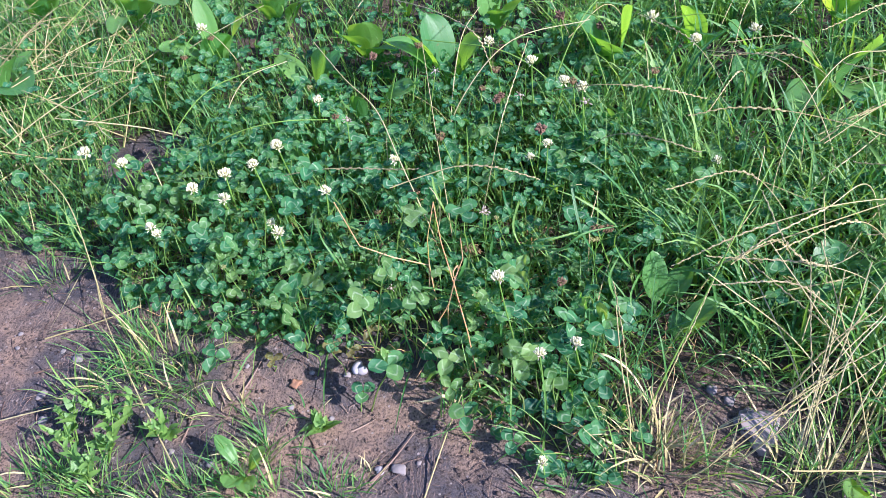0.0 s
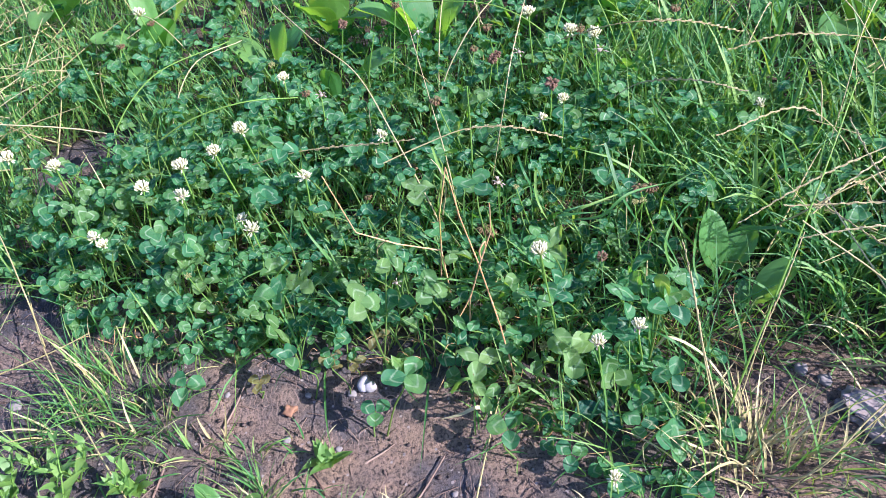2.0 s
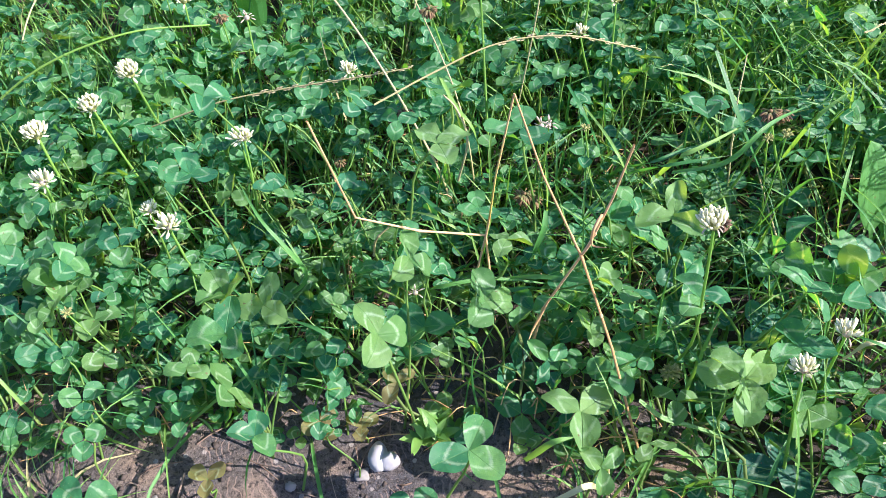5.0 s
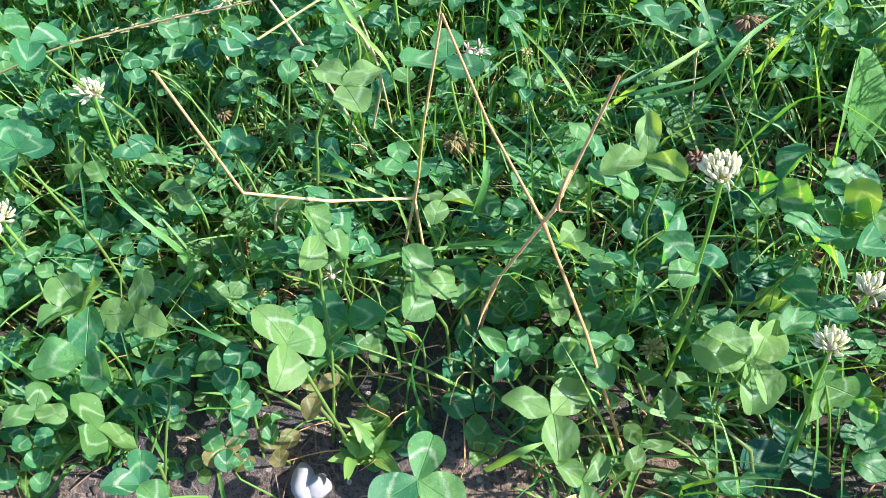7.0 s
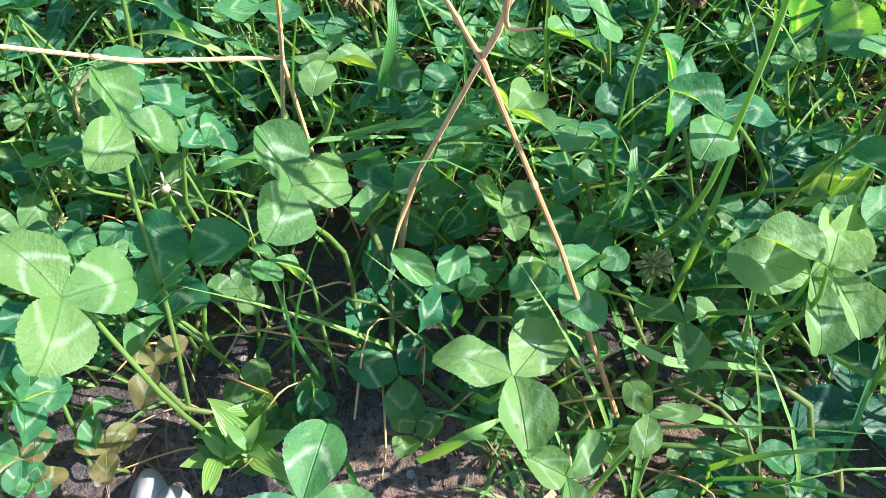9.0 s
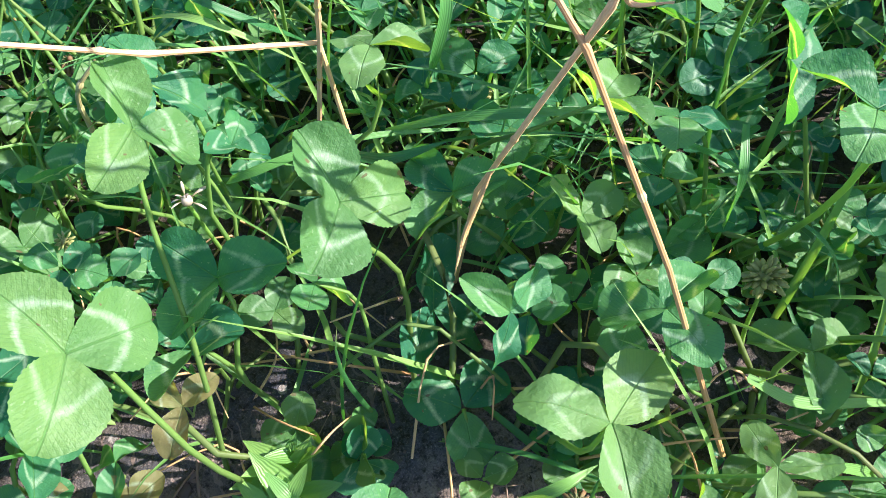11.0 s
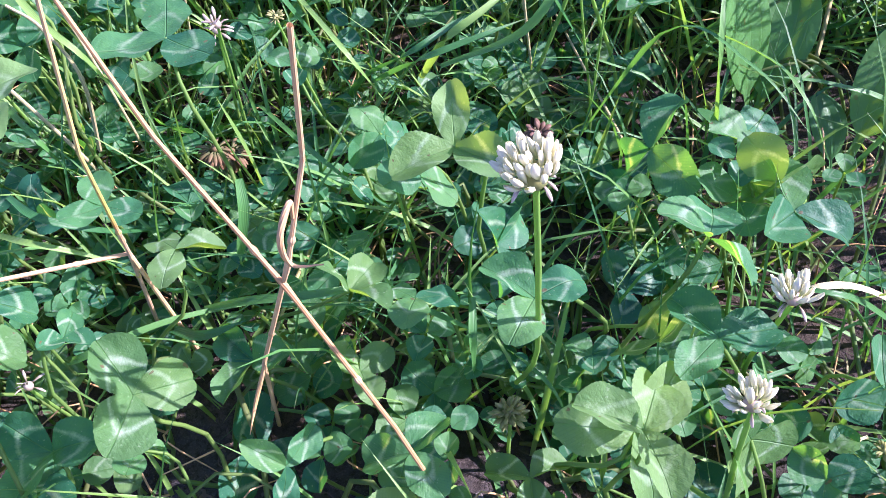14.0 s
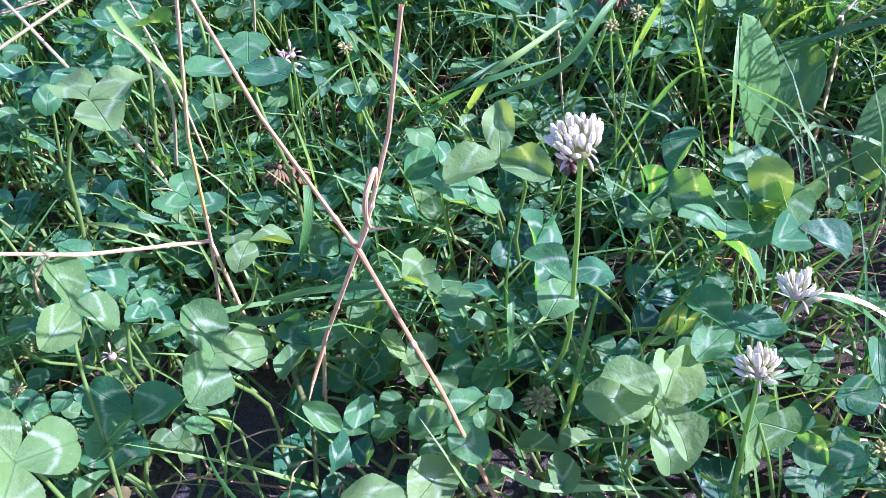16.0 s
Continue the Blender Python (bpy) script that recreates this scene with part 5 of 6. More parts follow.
def litter():
    r = np.random.default_rng(41)
    crumbs, bits = Shape(), Shape()
    box = np.array([(-1, -1, -1), (1, -1, -1), (1, 1, -1), (-1, 1, -1), (-1, -1, 1), (1, -1, 1), (1, 1, 1), (-1, 1, 1)], float)
    quads = np.array([(0, 3, 2, 1), (4, 5, 6, 7), (0, 1, 5, 4), (1, 2, 6, 5), (2, 3, 7, 6), (3, 0, 4, 7)])
    for _ in range(11000):
        x, y = r.uniform(-0.75, 0.40), r.uniform(0.38, 0.95)
        if not bare(x, y - 0.03):
            continue
        s = 0.0004 + 0.0019 * r.random() ** 6
        p = (box * (0.7 + 0.6 * r.random((8, 3)))) * (s, s * 0.8, s * 0.55)
        rot = np.array(pose(0, 0, 0, r.uniform(-30, 30), r.uniform(-30, 30), r.uniform(0, 360)).to_3x3())
        crumbs.add(p @ rot.T + (x, y, float(height(x, y)) + s * 0.2), quads, np.zeros((8, 2)))
    for _ in range(1500):
        x, y = r.uniform(-0.75, 0.40), r.uniform(0.38, 0.95)
        if not bare(x, y - 0.02):
            continue
        a, ln = r.uniform(0, 6.283), r.uniform(0.006, 0.03)
        z = float(height(x, y)) + 0.0012
        tube(bits, smooth_line([(x, y, z), (x + ln / 2 * math.cos(a), y + ln / 2 * math.sin(a) + r.normal() * 0.001, z + 0.0015), (x + ln * math.cos(a), y + ln * math.sin(a), z - 0.0005)], 5), r.uniform(0.00015, 0.0005), 4)
    thing("soil_crumbs", "loose crumbs of dry brown soil and grit", "soil crumbs", kind="stuff", me=crumbs.mesh("soil_crumbs", M_CRUMB))
    thing("straw_bits", "short bits of dry straw scattered on soil", "litter", kind="stuff", me=bits.mesh("straw_bits", M_TWIG))


litter()

stalk('ripe', (-0.078, 0.712, -0.002), (-0.074, 0.702, 0.040), (-0.070, 0.688, 0.086), (-0.069, 0.682, 0.106), (-0.067, 0.674, 0.142), (-0.056, 0.673, 0.195))
stalk('brown', (-0.018, 0.565, 0.010), (-0.028, 0.593, 0.076), (-0.039, 0.616, 0.128), (-0.050, 0.645, 0.162), (-0.056, 0.673, 0.195))
crossing = stalk('brown', (-0.054, 0.655, -0.002), (-0.050, 0.642, 0.062), (-0.037, 0.613, 0.139), (-0.027, 0.612, 0.169), (-0.027, 0.597, 0.212))
sheath(crossing, (-0.033, 0.611, 0.155), (-0.033, 0.610, 0.161), (-0.038, 0.607, 0.155), (-0.037, 0.609, 0.143), (-0.031, 0.605, 0.143))
sheath(crossing, (-0.048, 0.637, 0.075), (-0.052, 0.637, 0.065), (-0.058, 0.635, 0.055), (-0.064, 0.629, 0.050))
stalk('brown', (-0.159, 0.665, 0.210), (-0.145, 0.682, 0.129), (-0.110, 0.686, 0.104), (-0.070, 0.689, 0.085), (-0.066, 0.690, 0.000))
stalk('rye', (-0.046, 0.800, -0.002), (-0.050, 0.815, 0.080), (-0.059, 0.880, 0.125), (-0.077, 1.051, 0.166))
stalk('rye', (-0.289, 0.890, 0.070), (-0.220, 0.863, 0.100), (-0.172, 0.849, 0.110), (-0.115, 0.829, 0.120), (-0.082, 0.820, 0.125))
stalk('rye', (-0.115, 0.780, 0.130), (-0.073, 0.787, 0.140), (-0.030, 0.789, 0.150), (0.014, 0.782, 0.150), (0.065, 0.780, 0.130))
stalk('rye', (0.632, 0.944, 0.000), (0.494, 0.835, 0.120), (0.444, 0.836, 0.140), (0.374, 0.842, 0.160), (0.306, 0.844, 0.170), (0.253, 0.847, 0.160))
stalk('rye', (0.589, 0.855, 0.000), (0.389, 0.683, 0.150), (0.324, 0.666, 0.150), (0.266, 0.661, 0.130), (0.202, 0.652, 0.100))
stalk('rye', (0.417, 0.584, -0.000), (0.378, 0.585, 0.060), (0.328, 0.582, 0.120), (0.298, 0.581, 0.140), (0.263, 0.584, 0.140), (0.228, 0.592, 0.130))
stalk('rye', (0.231, 0.457, 0.000), (0.272, 0.462, 0.060), (0.331, 0.510, 0.100), (0.377, 0.539, 0.130))
stalk('rye', (0.174, 0.487, 0.000), (0.246, 0.480, 0.050), (0.309, 0.476, 0.080), (0.373, 0.507, 0.100))
stalk('rye', (0.143, 0.495, 0.000), (0.137, 0.539, 0.060), (0.131, 0.558, 0.110), (0.122, 0.575, 0.160))
stalk('greenrye', (0.149, 0.509, 0.000), (0.177, 0.536, 0.060), (0.213, 0.575, 0.120), (0.255, 0.625, 0.180), (0.297, 0.681, 0.220))
stalk('rye', (0.153, 0.502, 0.000), (0.185, 0.543, 0.060), (0.205, 0.561, 0.110), (0.221, 0.577, 0.150))
stalk('straw', (-0.067, 0.805, 0.000), (-0.074, 0.796, 0.050), (-0.103, 0.826, 0.130), (-0.133, 0.889, 0.170), (-0.174, 0.935, 0.190), (-0.222, 1.017, 0.200))
stalk('rye', (-0.009, 0.845, 0.000), (0.000, 0.845, 0.050), (0.018, 0.847, 0.140), (0.031, 0.876, 0.170), (0.065, 0.950, 0.220))
stalk('green', (-0.029, 0.824, 0.000), (-0.021, 0.857, 0.090), (-0.019, 0.867, 0.150))
stalk('straw', (-0.576, 0.848, 0.150), (-0.527, 0.801, 0.120), (-0.483, 0.716, 0.080), (-0.486, 0.701, 0.020))
stalk('straw', (-0.528, 0.789, 0.020), (-0.485, 0.696, 0.020), (-0.416, 0.583, 0.015), (-0.351, 0.485, 0.000))
stalk('straw', (-0.082, 0.445, -0.016), (-0.057, 0.513, 0.000), (-0.037, 0.564, 0.010))
stalk('straw', (-0.565, 0.681, 0.000), (-0.480, 0.691, 0.020), (-0.436, 0.702, 0.030))
stalk('green', (-0.439, 0.923, 0.050), (-0.394, 0.945, 0.080), (-0.338, 0.945, 0.110), (-0.273, 0.950, 0.120), (-0.216, 0.976, 0.100))
stalk('rye', (0.122, 0.728, -0.000), (0.124, 0.746, 0.080), (0.133, 0.761, 0.120))
stalk('rye', (0.116, 0.944, 0.020), (0.168, 0.897, 0.100), (0.212, 0.832, 0.140), (0.263, 0.812, 0.130))
stalk('rye', (0.489, 0.759, 0.020), (0.368, 0.639, 0.100), (0.310, 0.619, 0.150), (0.281, 0.652, 0.200))
stalk('straw', (0.435, 0.690, 0.140), (0.348, 0.650, 0.150), (0.285, 0.642, 0.130), (0.250, 0.649, 0.100), (0.264, 0.737, 0.000))
stalk('rye', (0.099, 0.952, 0.140), (0.150, 0.897, 0.180), (0.217, 0.883, 0.180), (0.286, 0.895, 0.150))
stalk('rye', (-0.118, 1.160, 0.180), (-0.056, 1.079, 0.200), (-0.002, 1.026, 0.190), (0.019, 1.051, 0.120))
stalk('rye', (0.565, 1.025, 0.120), (0.471, 0.939, 0.170), (0.393, 0.846, 0.170), (0.343, 0.769, 0.140), (0.365, 0.813, 0.020))
stalk('straw', (0.255, 0.555, 0.000), (0.292, 0.501, 0.070), (0.338, 0.520, 0.130), (0.373, 0.547, 0.170))
stalk('straw', (0.152, 0.461, 0.000), (0.189, 0.435, 0.030), (0.238, 0.451, 0.080), (0.317, 0.482, 0.120))
stalk('green', (-0.143, 1.038, 0.000), (-0.129, 0.997, 0.100), (-0.113, 0.988, 0.160))
stalk('straw', (-0.575, 0.559, 0.000), (-0.530, 0.560, 0.012), (-0.488, 0.563, 0.020))
stalk('straw', (0.112, 0.610, 0.000), (0.114, 0.620, 0.020), (0.121, 0.653, 0.028), (0.138, 0.707, 0.030), (0.170, 0.788, 0.020))
stalk('straw', (-0.007, 0.710, 0.020), (-0.029, 0.684, 0.030), (-0.043, 0.667, 0.030), (-0.054, 0.650, 0.020))
stalk('straw', (-0.124, 0.720, 0.080), (-0.133, 0.722, 0.070), (-0.136, 0.728, 0.050))
stalk('straw', (0.281, 0.436, 0.000), (0.302, 0.474, 0.060), (0.317, 0.509, 0.120), (0.322, 0.525, 0.150))
stalk('rye', (0.237, 0.457, 0.000), (0.267, 0.476, 0.050), (0.302, 0.485, 0.100), (0.362, 0.496, 0.140))
stalk('rye', (0.177, 0.440, 0.000), (0.221, 0.446, 0.050), (0.278, 0.467, 0.090), (0.330, 0.488, 0.120))
stalk('straw', (0.296, 0.429, 0.000), (0.317, 0.460, 0.070), (0.327, 0.487, 0.130), (0.363, 0.514, 0.160))
stalk('rye', (0.489, 0.730, 0.000), (0.442, 0.742, 0.120), (0.357, 0.665, 0.160), (0.292, 0.637, 0.150), (0.262, 0.636, 0.120))
stalk('straw', (0.305, 0.422, 0.000), (0.335, 0.459, 0.060), (0.351, 0.475, 0.100), (0.366, 0.492, 0.120))
stalk('rye', (0.270, 0.475, 0.000), (0.292, 0.501, 0.070), (0.326, 0.514, 0.130), (0.363, 0.524, 0.160))
stalk('straw', (0.128, 0.456, 0.000), (0.132, 0.483, 0.050), (0.125, 0.516, 0.100), (0.122, 0.554, 0.150))
stalk('straw', (-0.068, 0.789, 0.120), (-0.061, 0.784, 0.110), (-0.057, 0.775, 0.090), (-0.064, 0.782, 0.050))
clover_flower('white', 0.008, 0.580, 0.170, 0.0079, base=(0.022, 0.619), tilt=(-13, 4))
clover_flower('opening', 0.046, 0.538, 0.099, 0.0085, tilt=(-14, 5))
clover_flower('opening', 0.085, 0.558, 0.088, 0.0085, tilt=(-16, 14))
clover_flower('seedball', 0.012, 0.595, 0.035, 0.0066, tilt=(-35, 0))
clover_flower('faded', -0.118, 0.682, 0.057, 0.0060, tilt=(-30, 10))
clover_flower('withered', -0.017, 0.759, 0.040, 0.0088)
clover_flower('withered', -0.090, 0.821, 0.090, 0.0070)
clover_flower('opening', -0.202, 0.816, 0.100, 0.0080)
clover_flower('bud', -0.249, 0.691, 0.055, 0.0035)
clover_flower('bud', -0.153, 0.692, 0.050, 0.0030)
clover_flower('bud', 0.011, 0.737, 0.110, 0.0035)
clover_flower('bud', 0.123, 0.690, 0.110, 0.0042)
clover_flower('withered', 0.140, 0.723, 0.100, 0.0090)
clover_flower('withered', 0.087, 0.686, 0.050, 0.0040)
clover_flower('withered', 0.021, 0.681, 0.020, 0.0050)
clover_flower('withered', -0.142, 0.820, 0.060, 0.0050)
clover_flower('withered', -0.155, 0.753, 0.020, 0.0050)
clover_flower('withered', -0.138, 0.788, 0.030, 0.0060)
clover_flower('withered', -0.059, 0.573, 0.008, 0.0050)
clover_flower('faded', 0.034, 0.637, 0.020, 0.0060)
clover_flower('withered', -0.024, 0.754, 0.050, 0.0085)
clover_flower('faded', -0.005, 0.760, 0.100, 0.0060)
clover_flower('bud', 0.112, 0.520, 0.020, 0.0040)
clover_flower('white', -0.272, 0.892, 0.120, 0.0095)
clover_flower('white', -0.291, 0.835, 0.135, 0.0085)
clover_flower('white', -0.331, 0.836, 0.122, 0.0095)
clover_flower('white', -0.484, 0.888, 0.110, 0.0090)
clover_flower('white', -0.380, 0.838, 0.100, 0.0090)
clover_flower('opening', -0.334, 0.814, 0.100, 0.0090)
clover_flower('opening', -0.267, 0.768, 0.095, 0.0070)
clover_flower('opening', -0.257, 0.755, 0.090, 0.0090)
clover_flower('opening', -0.424, 0.778, 0.090, 0.0080)
clover_flower('white', -0.415, 0.771, 0.085, 0.0070)
clover_flower('bud', -0.320, 0.710, 0.080, 0.0040)
clover_flower('white', -0.235, 1.025, 0.100, 0.0080)
clover_flower('bud', -0.252, 1.063, 0.100, 0.0050)
clover_flower('faded', -0.185, 0.957, 0.110, 0.0080)
clover_flower('withered', -0.207, 0.987, 0.100, 0.0070)
clover_flower('withered', -0.054, 0.883, 0.130, 0.0075)
clover_flower('white', 0.083, 0.861, 0.120, 0.0070)
clover_flower('maroon', 0.077, 0.896, 0.120, 0.0085)
clover_flower('opening', 0.061, 0.874, 0.090, 0.0070)
clover_flower('withered', 0.126, 0.714, 0.110, 0.0080)
clover_flower('bud', 0.119, 0.701, 0.100, 0.0040)
clover_flower('maroon', 0.082, 0.675, 0.060, 0.0060)
clover_flower('opening', -0.206, 0.831, 0.090, 0.0080)
clover_flower('faded', -0.001, 0.785, 0.080, 0.0070)
clover_flower('withered', -0.094, 0.846, 0.070, 0.0070)
clover_flower('withered', 0.005, 1.033, 0.100, 0.0060)
clover_flower('maroon', 0.030, 1.009, 0.100, 0.0060)
clover_flower('opening', -0.119, 0.886, 0.090, 0.0080)
clover_flower('opening', 0.042, 0.455, 0.030, 0.0070)
clover_flower('withered', -0.460, 0.927, 0.050, 0.0060)
clover_flower('white', -0.546, 0.919, 0.110, 0.0095)
clover_flower('white', -0.452, 1.245, 0.110, 0.0095)
clover_flower('bud', -0.301, 1.218, 0.100, 0.0060)
clover_flower('white', 0.018, 1.105, 0.130, 0.0090)
clover_flower('white', 0.076, 1.042, 0.130, 0.0095)
clover_flower('white', 0.116, 0.986, 0.130, 0.0090)
clover_flower('withered', 0.129, 0.991, 0.130, 0.0070)
clover_flower('white', 0.137, 0.953, 0.140, 0.0090)
clover_flower('faded', 0.139, 0.933, 0.130, 0.0090)
clover_flower('maroon', 0.129, 1.170, 0.130, 0.0090)
clover_flower('withered', -0.085, 1.081, 0.150, 0.0070)
clover_flower('maroon', -0.157, 1.105, 0.120, 0.0070)
clover_flower('withered', 0.026, 1.066, 0.110, 0.0080)
clover_flower('faded', 0.057, 1.006, 0.100, 0.0080)
clover_flower('maroon', 0.023, 0.999, 0.100, 0.0070)
clover_flower('maroon', 0.195, 1.184, 0.100, 0.0080)
clover_flower('withered', 0.236, 0.972, 0.150, 0.0070)
clover_flower('white', 0.298, 1.022, 0.160, 0.0090)
clover_flower('opening', 0.382, 1.038, 0.160, 0.0100)
clover_flower('opening', 0.255, 1.110, 0.150, 0.0100)
clover_flower('opening', 0.300, 0.855, 0.080, 0.0070)
clover_flower('withered', -0.438, 1.237, 0.100, 0.0070)
clover_flower('withered', -0.470, 1.179, 0.100, 0.0060)
clover_flower('faded', -0.062, 1.037, 0.130, 0.0070)
clover_flower('withered', -0.470, 0.948, 0.030, 0.0060)
clover_flower('withered', -0.434, 0.936, 0.030, 0.0060)
rosette = plantain(0.194, 0.660)
plantain_leaf(rosette, (0.187, 0.690, 0.088), 0.031)
plantain_leaf(rosette, (0.236, 0.690, 0.058), 0.031)
plantain_leaf(rosette, (0.147, 0.640, 0.048), 0.036)
rosette = plantain(0.203, 0.618)
plantain_leaf(rosette, (0.258, 0.636, 0.060), 0.030)
plantain_leaf(rosette, (0.215, 0.648, 0.030), 0.016)
plantain_leaf(rosette, (0.185, 0.600, 0.020), 0.016)
rosette = plantain(0.405, 0.660)
plantain_leaf(rosette, (0.392, 0.712, 0.070), 0.048)
plantain_leaf(rosette, (0.440, 0.680, 0.060), 0.036)
rosette = plantain(-0.241, 1.006)
plantain_leaf(rosette, (-0.311, 0.992, 0.050), 0.05)
plantain_leaf(rosette, (-0.210, 1.014, 0.060), 0.05)
plantain_leaf(rosette, (-0.188, 0.949, 0.030), 0.03)
plantain_leaf(rosette, (-0.263, 0.969, 0.020), 0.03)
rosette = plantain(-0.180, 1.071)
plantain_leaf(rosette, (-0.095, 1.067, 0.090), 0.045)
plantain_leaf(rosette, (-0.182, 1.032, 0.100), 0.022)
plantain_leaf(rosette, (-0.255, 1.100, 0.050), 0.03)
rosette = plantain(-0.046, 1.166)
plantain_leaf(rosette, (-0.076, 1.204, 0.130), 0.055)
plantain_leaf(rosette, (0.006, 1.175, 0.100), 0.06)
plantain_leaf(rosette, (-0.142, 1.144, 0.120), 0.05)
plantain_leaf(rosette, (-0.108, 1.129, 0.140), 0.035)
plantain_leaf(rosette, (-0.014, 1.160, 0.060), 0.05)
rosette = plantain(0.222, 1.167)
plantain_leaf(rosette, (0.174, 1.117, 0.120), 0.05)
plantain_leaf(rosette, (0.157, 1.188, 0.120), 0.05)
plantain_leaf(rosette, (0.238, 1.165, 0.140), 0.06)
plantain_leaf(rosette, (0.257, 1.134, 0.060), 0.05)
rosette = plantain(0.036, 1.317)
plantain_leaf(rosette, (0.011, 1.336, 0.100), 0.05)
plantain_leaf(rosette, (0.092, 1.254, 0.120), 0.05)
plantain_leaf(rosette, (0.045, 1.251, 0.100), 0.04)
rosette = plantain(-0.444, 1.267)
plantain_leaf(rosette, (-0.386, 1.267, 0.110), 0.055)
plantain_leaf(rosette, (-0.535, 1.248, 0.080), 0.045)
plantain_leaf(rosette, (-0.433, 1.245, 0.100), 0.05)
plantain_leaf(rosette, (-0.466, 1.300, 0.140), 0.03)
plantain_leaf(rosette, (-0.481, 1.156, 0.030), 0.03)
rosette = plantain(-0.271, 1.160)
plantain_leaf(rosette, (-0.241, 1.174, 0.100), 0.045)
plantain_leaf(rosette, (-0.223, 1.197, 0.080), 0.03)
plantain_leaf(rosette, (-0.334, 1.228, 0.060), 0.035)
rosette = plantain(0.529, 1.083)
plantain_leaf(rosette, (0.571, 1.047, 0.120), 0.08)
plantain_leaf(rosette, (0.472, 1.079, 0.100), 0.06)
plantain_leaf(rosette, (0.434, 0.977, 0.060), 0.05)
plantain_leaf(rosette, (0.525, 0.964, 0.080), 0.06)
rosette = plantain(0.585, 0.989)
plantain_leaf(rosette, (0.550, 1.003, 0.080), 0.045)
plantain_leaf(rosette, (0.571, 0.989, 0.050), 0.04)
plantain_leaf(rosette, (0.458, 0.922, 0.050), 0.04)
rosette = plantain(-0.817, 1.223)
plantain_leaf(rosette, (-0.767, 1.209, 0.100), 0.055)
plantain_leaf(rosette, (-0.719, 1.134, 0.080), 0.06)
plantain_leaf(rosette, (-0.805, 1.151, 0.070), 0.04)
plantain_leaf(rosette, (-0.759, 1.269, 0.080), 0.03)
rosette = plantain(-0.363, 1.412)
plantain_leaf(rosette, (-0.346, 1.331, 0.120), 0.035)
plantain_leaf(rosette, (-0.272, 1.338, 0.100), 0.04)
plantain_leaf(rosette, (-0.391, 1.336, 0.100), 0.04)
plantain_leaf(rosette, (-0.226, 1.373, 0.100), 0.04)
rosette = plantain(-0.823, 1.476)
plantain_leaf(rosette, (-0.789, 1.400, 0.120), 0.04)
plantain_leaf(rosette, (-0.705, 1.365, 0.120), 0.03)
plantain_leaf(rosette, (-0.811, 1.378, 0.100), 0.04)
rosette = plantain(0.446, 1.190)
plantain_leaf(rosette, (0.399, 1.200, 0.080), 0.04)
plantain_leaf(rosette, (0.450, 1.125, 0.070), 0.05)
plantain_leaf(rosette, (0.385, 1.055, 0.050), 0.04)
rosette = plantain(-0.410, 1.044)
plantain_leaf(rosette, (-0.392, 1.062, 0.050), 0.022)
plantain_leaf(rosette, (-0.423, 1.056, 0.030), 0.024)
plantain_leaf(rosette, (-0.367, 1.059, 0.040), 0.018)
rosette = plantain(-0.276, 0.481)
plantain_leaf(rosette, (-0.248, 0.492, 0.020), 0.022)
plantain_leaf(rosette, (-0.289, 0.455, 0.010), 0.025)
plantain_leaf(rosette, (-0.261, 0.447, 0.010), 0.022)
plantain_leaf(rosette, (-0.307, 0.512, 0.020), 0.016)
rosette = plantain(0.360, 0.426)
plantain_leaf(rosette, (0.341, 0.415, 0.030), 0.03)
plantain_leaf(rosette, (0.324, 0.404, 0.030), 0.03)
rosette = plantain(0.087, 1.201)
plantain_leaf(rosette, (0.033, 1.198, 0.090), 0.045)
plantain_leaf(rosette, (0.127, 1.151, 0.080), 0.045)
plantain_leaf(rosette, (0.068, 1.192, 0.050), 0.04)
rosette = plantain(-0.182, 1.252)
plantain_leaf(rosette, (-0.218, 1.198, 0.110), 0.05)
plantain_leaf(rosette, (-0.127, 1.151, 0.100), 0.05)
plantain_leaf(rosette, (-0.181, 1.210, 0.120), 0.05)
rosette = plantain(0.361, 1.219)
plantain_leaf(rosette, (0.296, 1.178, 0.100), 0.05)
plantain_leaf(rosette, (0.363, 1.134, 0.100), 0.05)
plantain_leaf(rosette, (0.330, 1.190, 0.120), 0.045)
rosette = plantain(-0.634, 1.450)
plantain_leaf(rosette, (-0.598, 1.349, 0.120), 0.05)
plantain_leaf(rosette, (-0.510, 1.316, 0.120), 0.05)
plantain_leaf(rosette, (-0.631, 1.308, 0.080), 0.04)
rosette = plantain(0.610, 1.277)
plantain_leaf(rosette, (0.521, 1.197, 0.120), 0.06)
plantain_leaf(rosette, (0.587, 1.169, 0.120), 0.06)
plantain_leaf(rosette, (0.574, 1.175, 0.080), 0.05)
rosette = plantain(-0.129, 1.443)
plantain_leaf(rosette, (-0.143, 1.361, 0.120), 0.06)
plantain_leaf(rosette, (-0.055, 1.306, 0.120), 0.06)
rosette = plantain(0.215, 1.393)
plantain_leaf(rosette, (0.162, 1.312, 0.120), 0.06)
plantain_leaf(rosette, (0.231, 1.281, 0.120), 0.06)
grass_tuft(-0.596, 0.793, 50, 0.05, 'green')
grass_tuft(-0.403, 0.648, 90, 0.075, 'mixed')
grass_tuft(-0.449, 0.621, 60, 0.06, 'mixed')
grass_tuft(-0.273, 0.502, 50, 0.045, 'mixed')
grass_tuft(-0.324, 0.568, 30, 0.045, 'mixed')
grass_tuft(-0.273, 0.558, 25, 0.03, 'green')
grass_tuft(-0.173, 0.460, 40, 0.04, 'mixed')
grass_tuft(-0.491, 0.492, 50, 0.05, 'green')
grass_tuft(-0.369, 0.459, 70, 0.05, 'green')
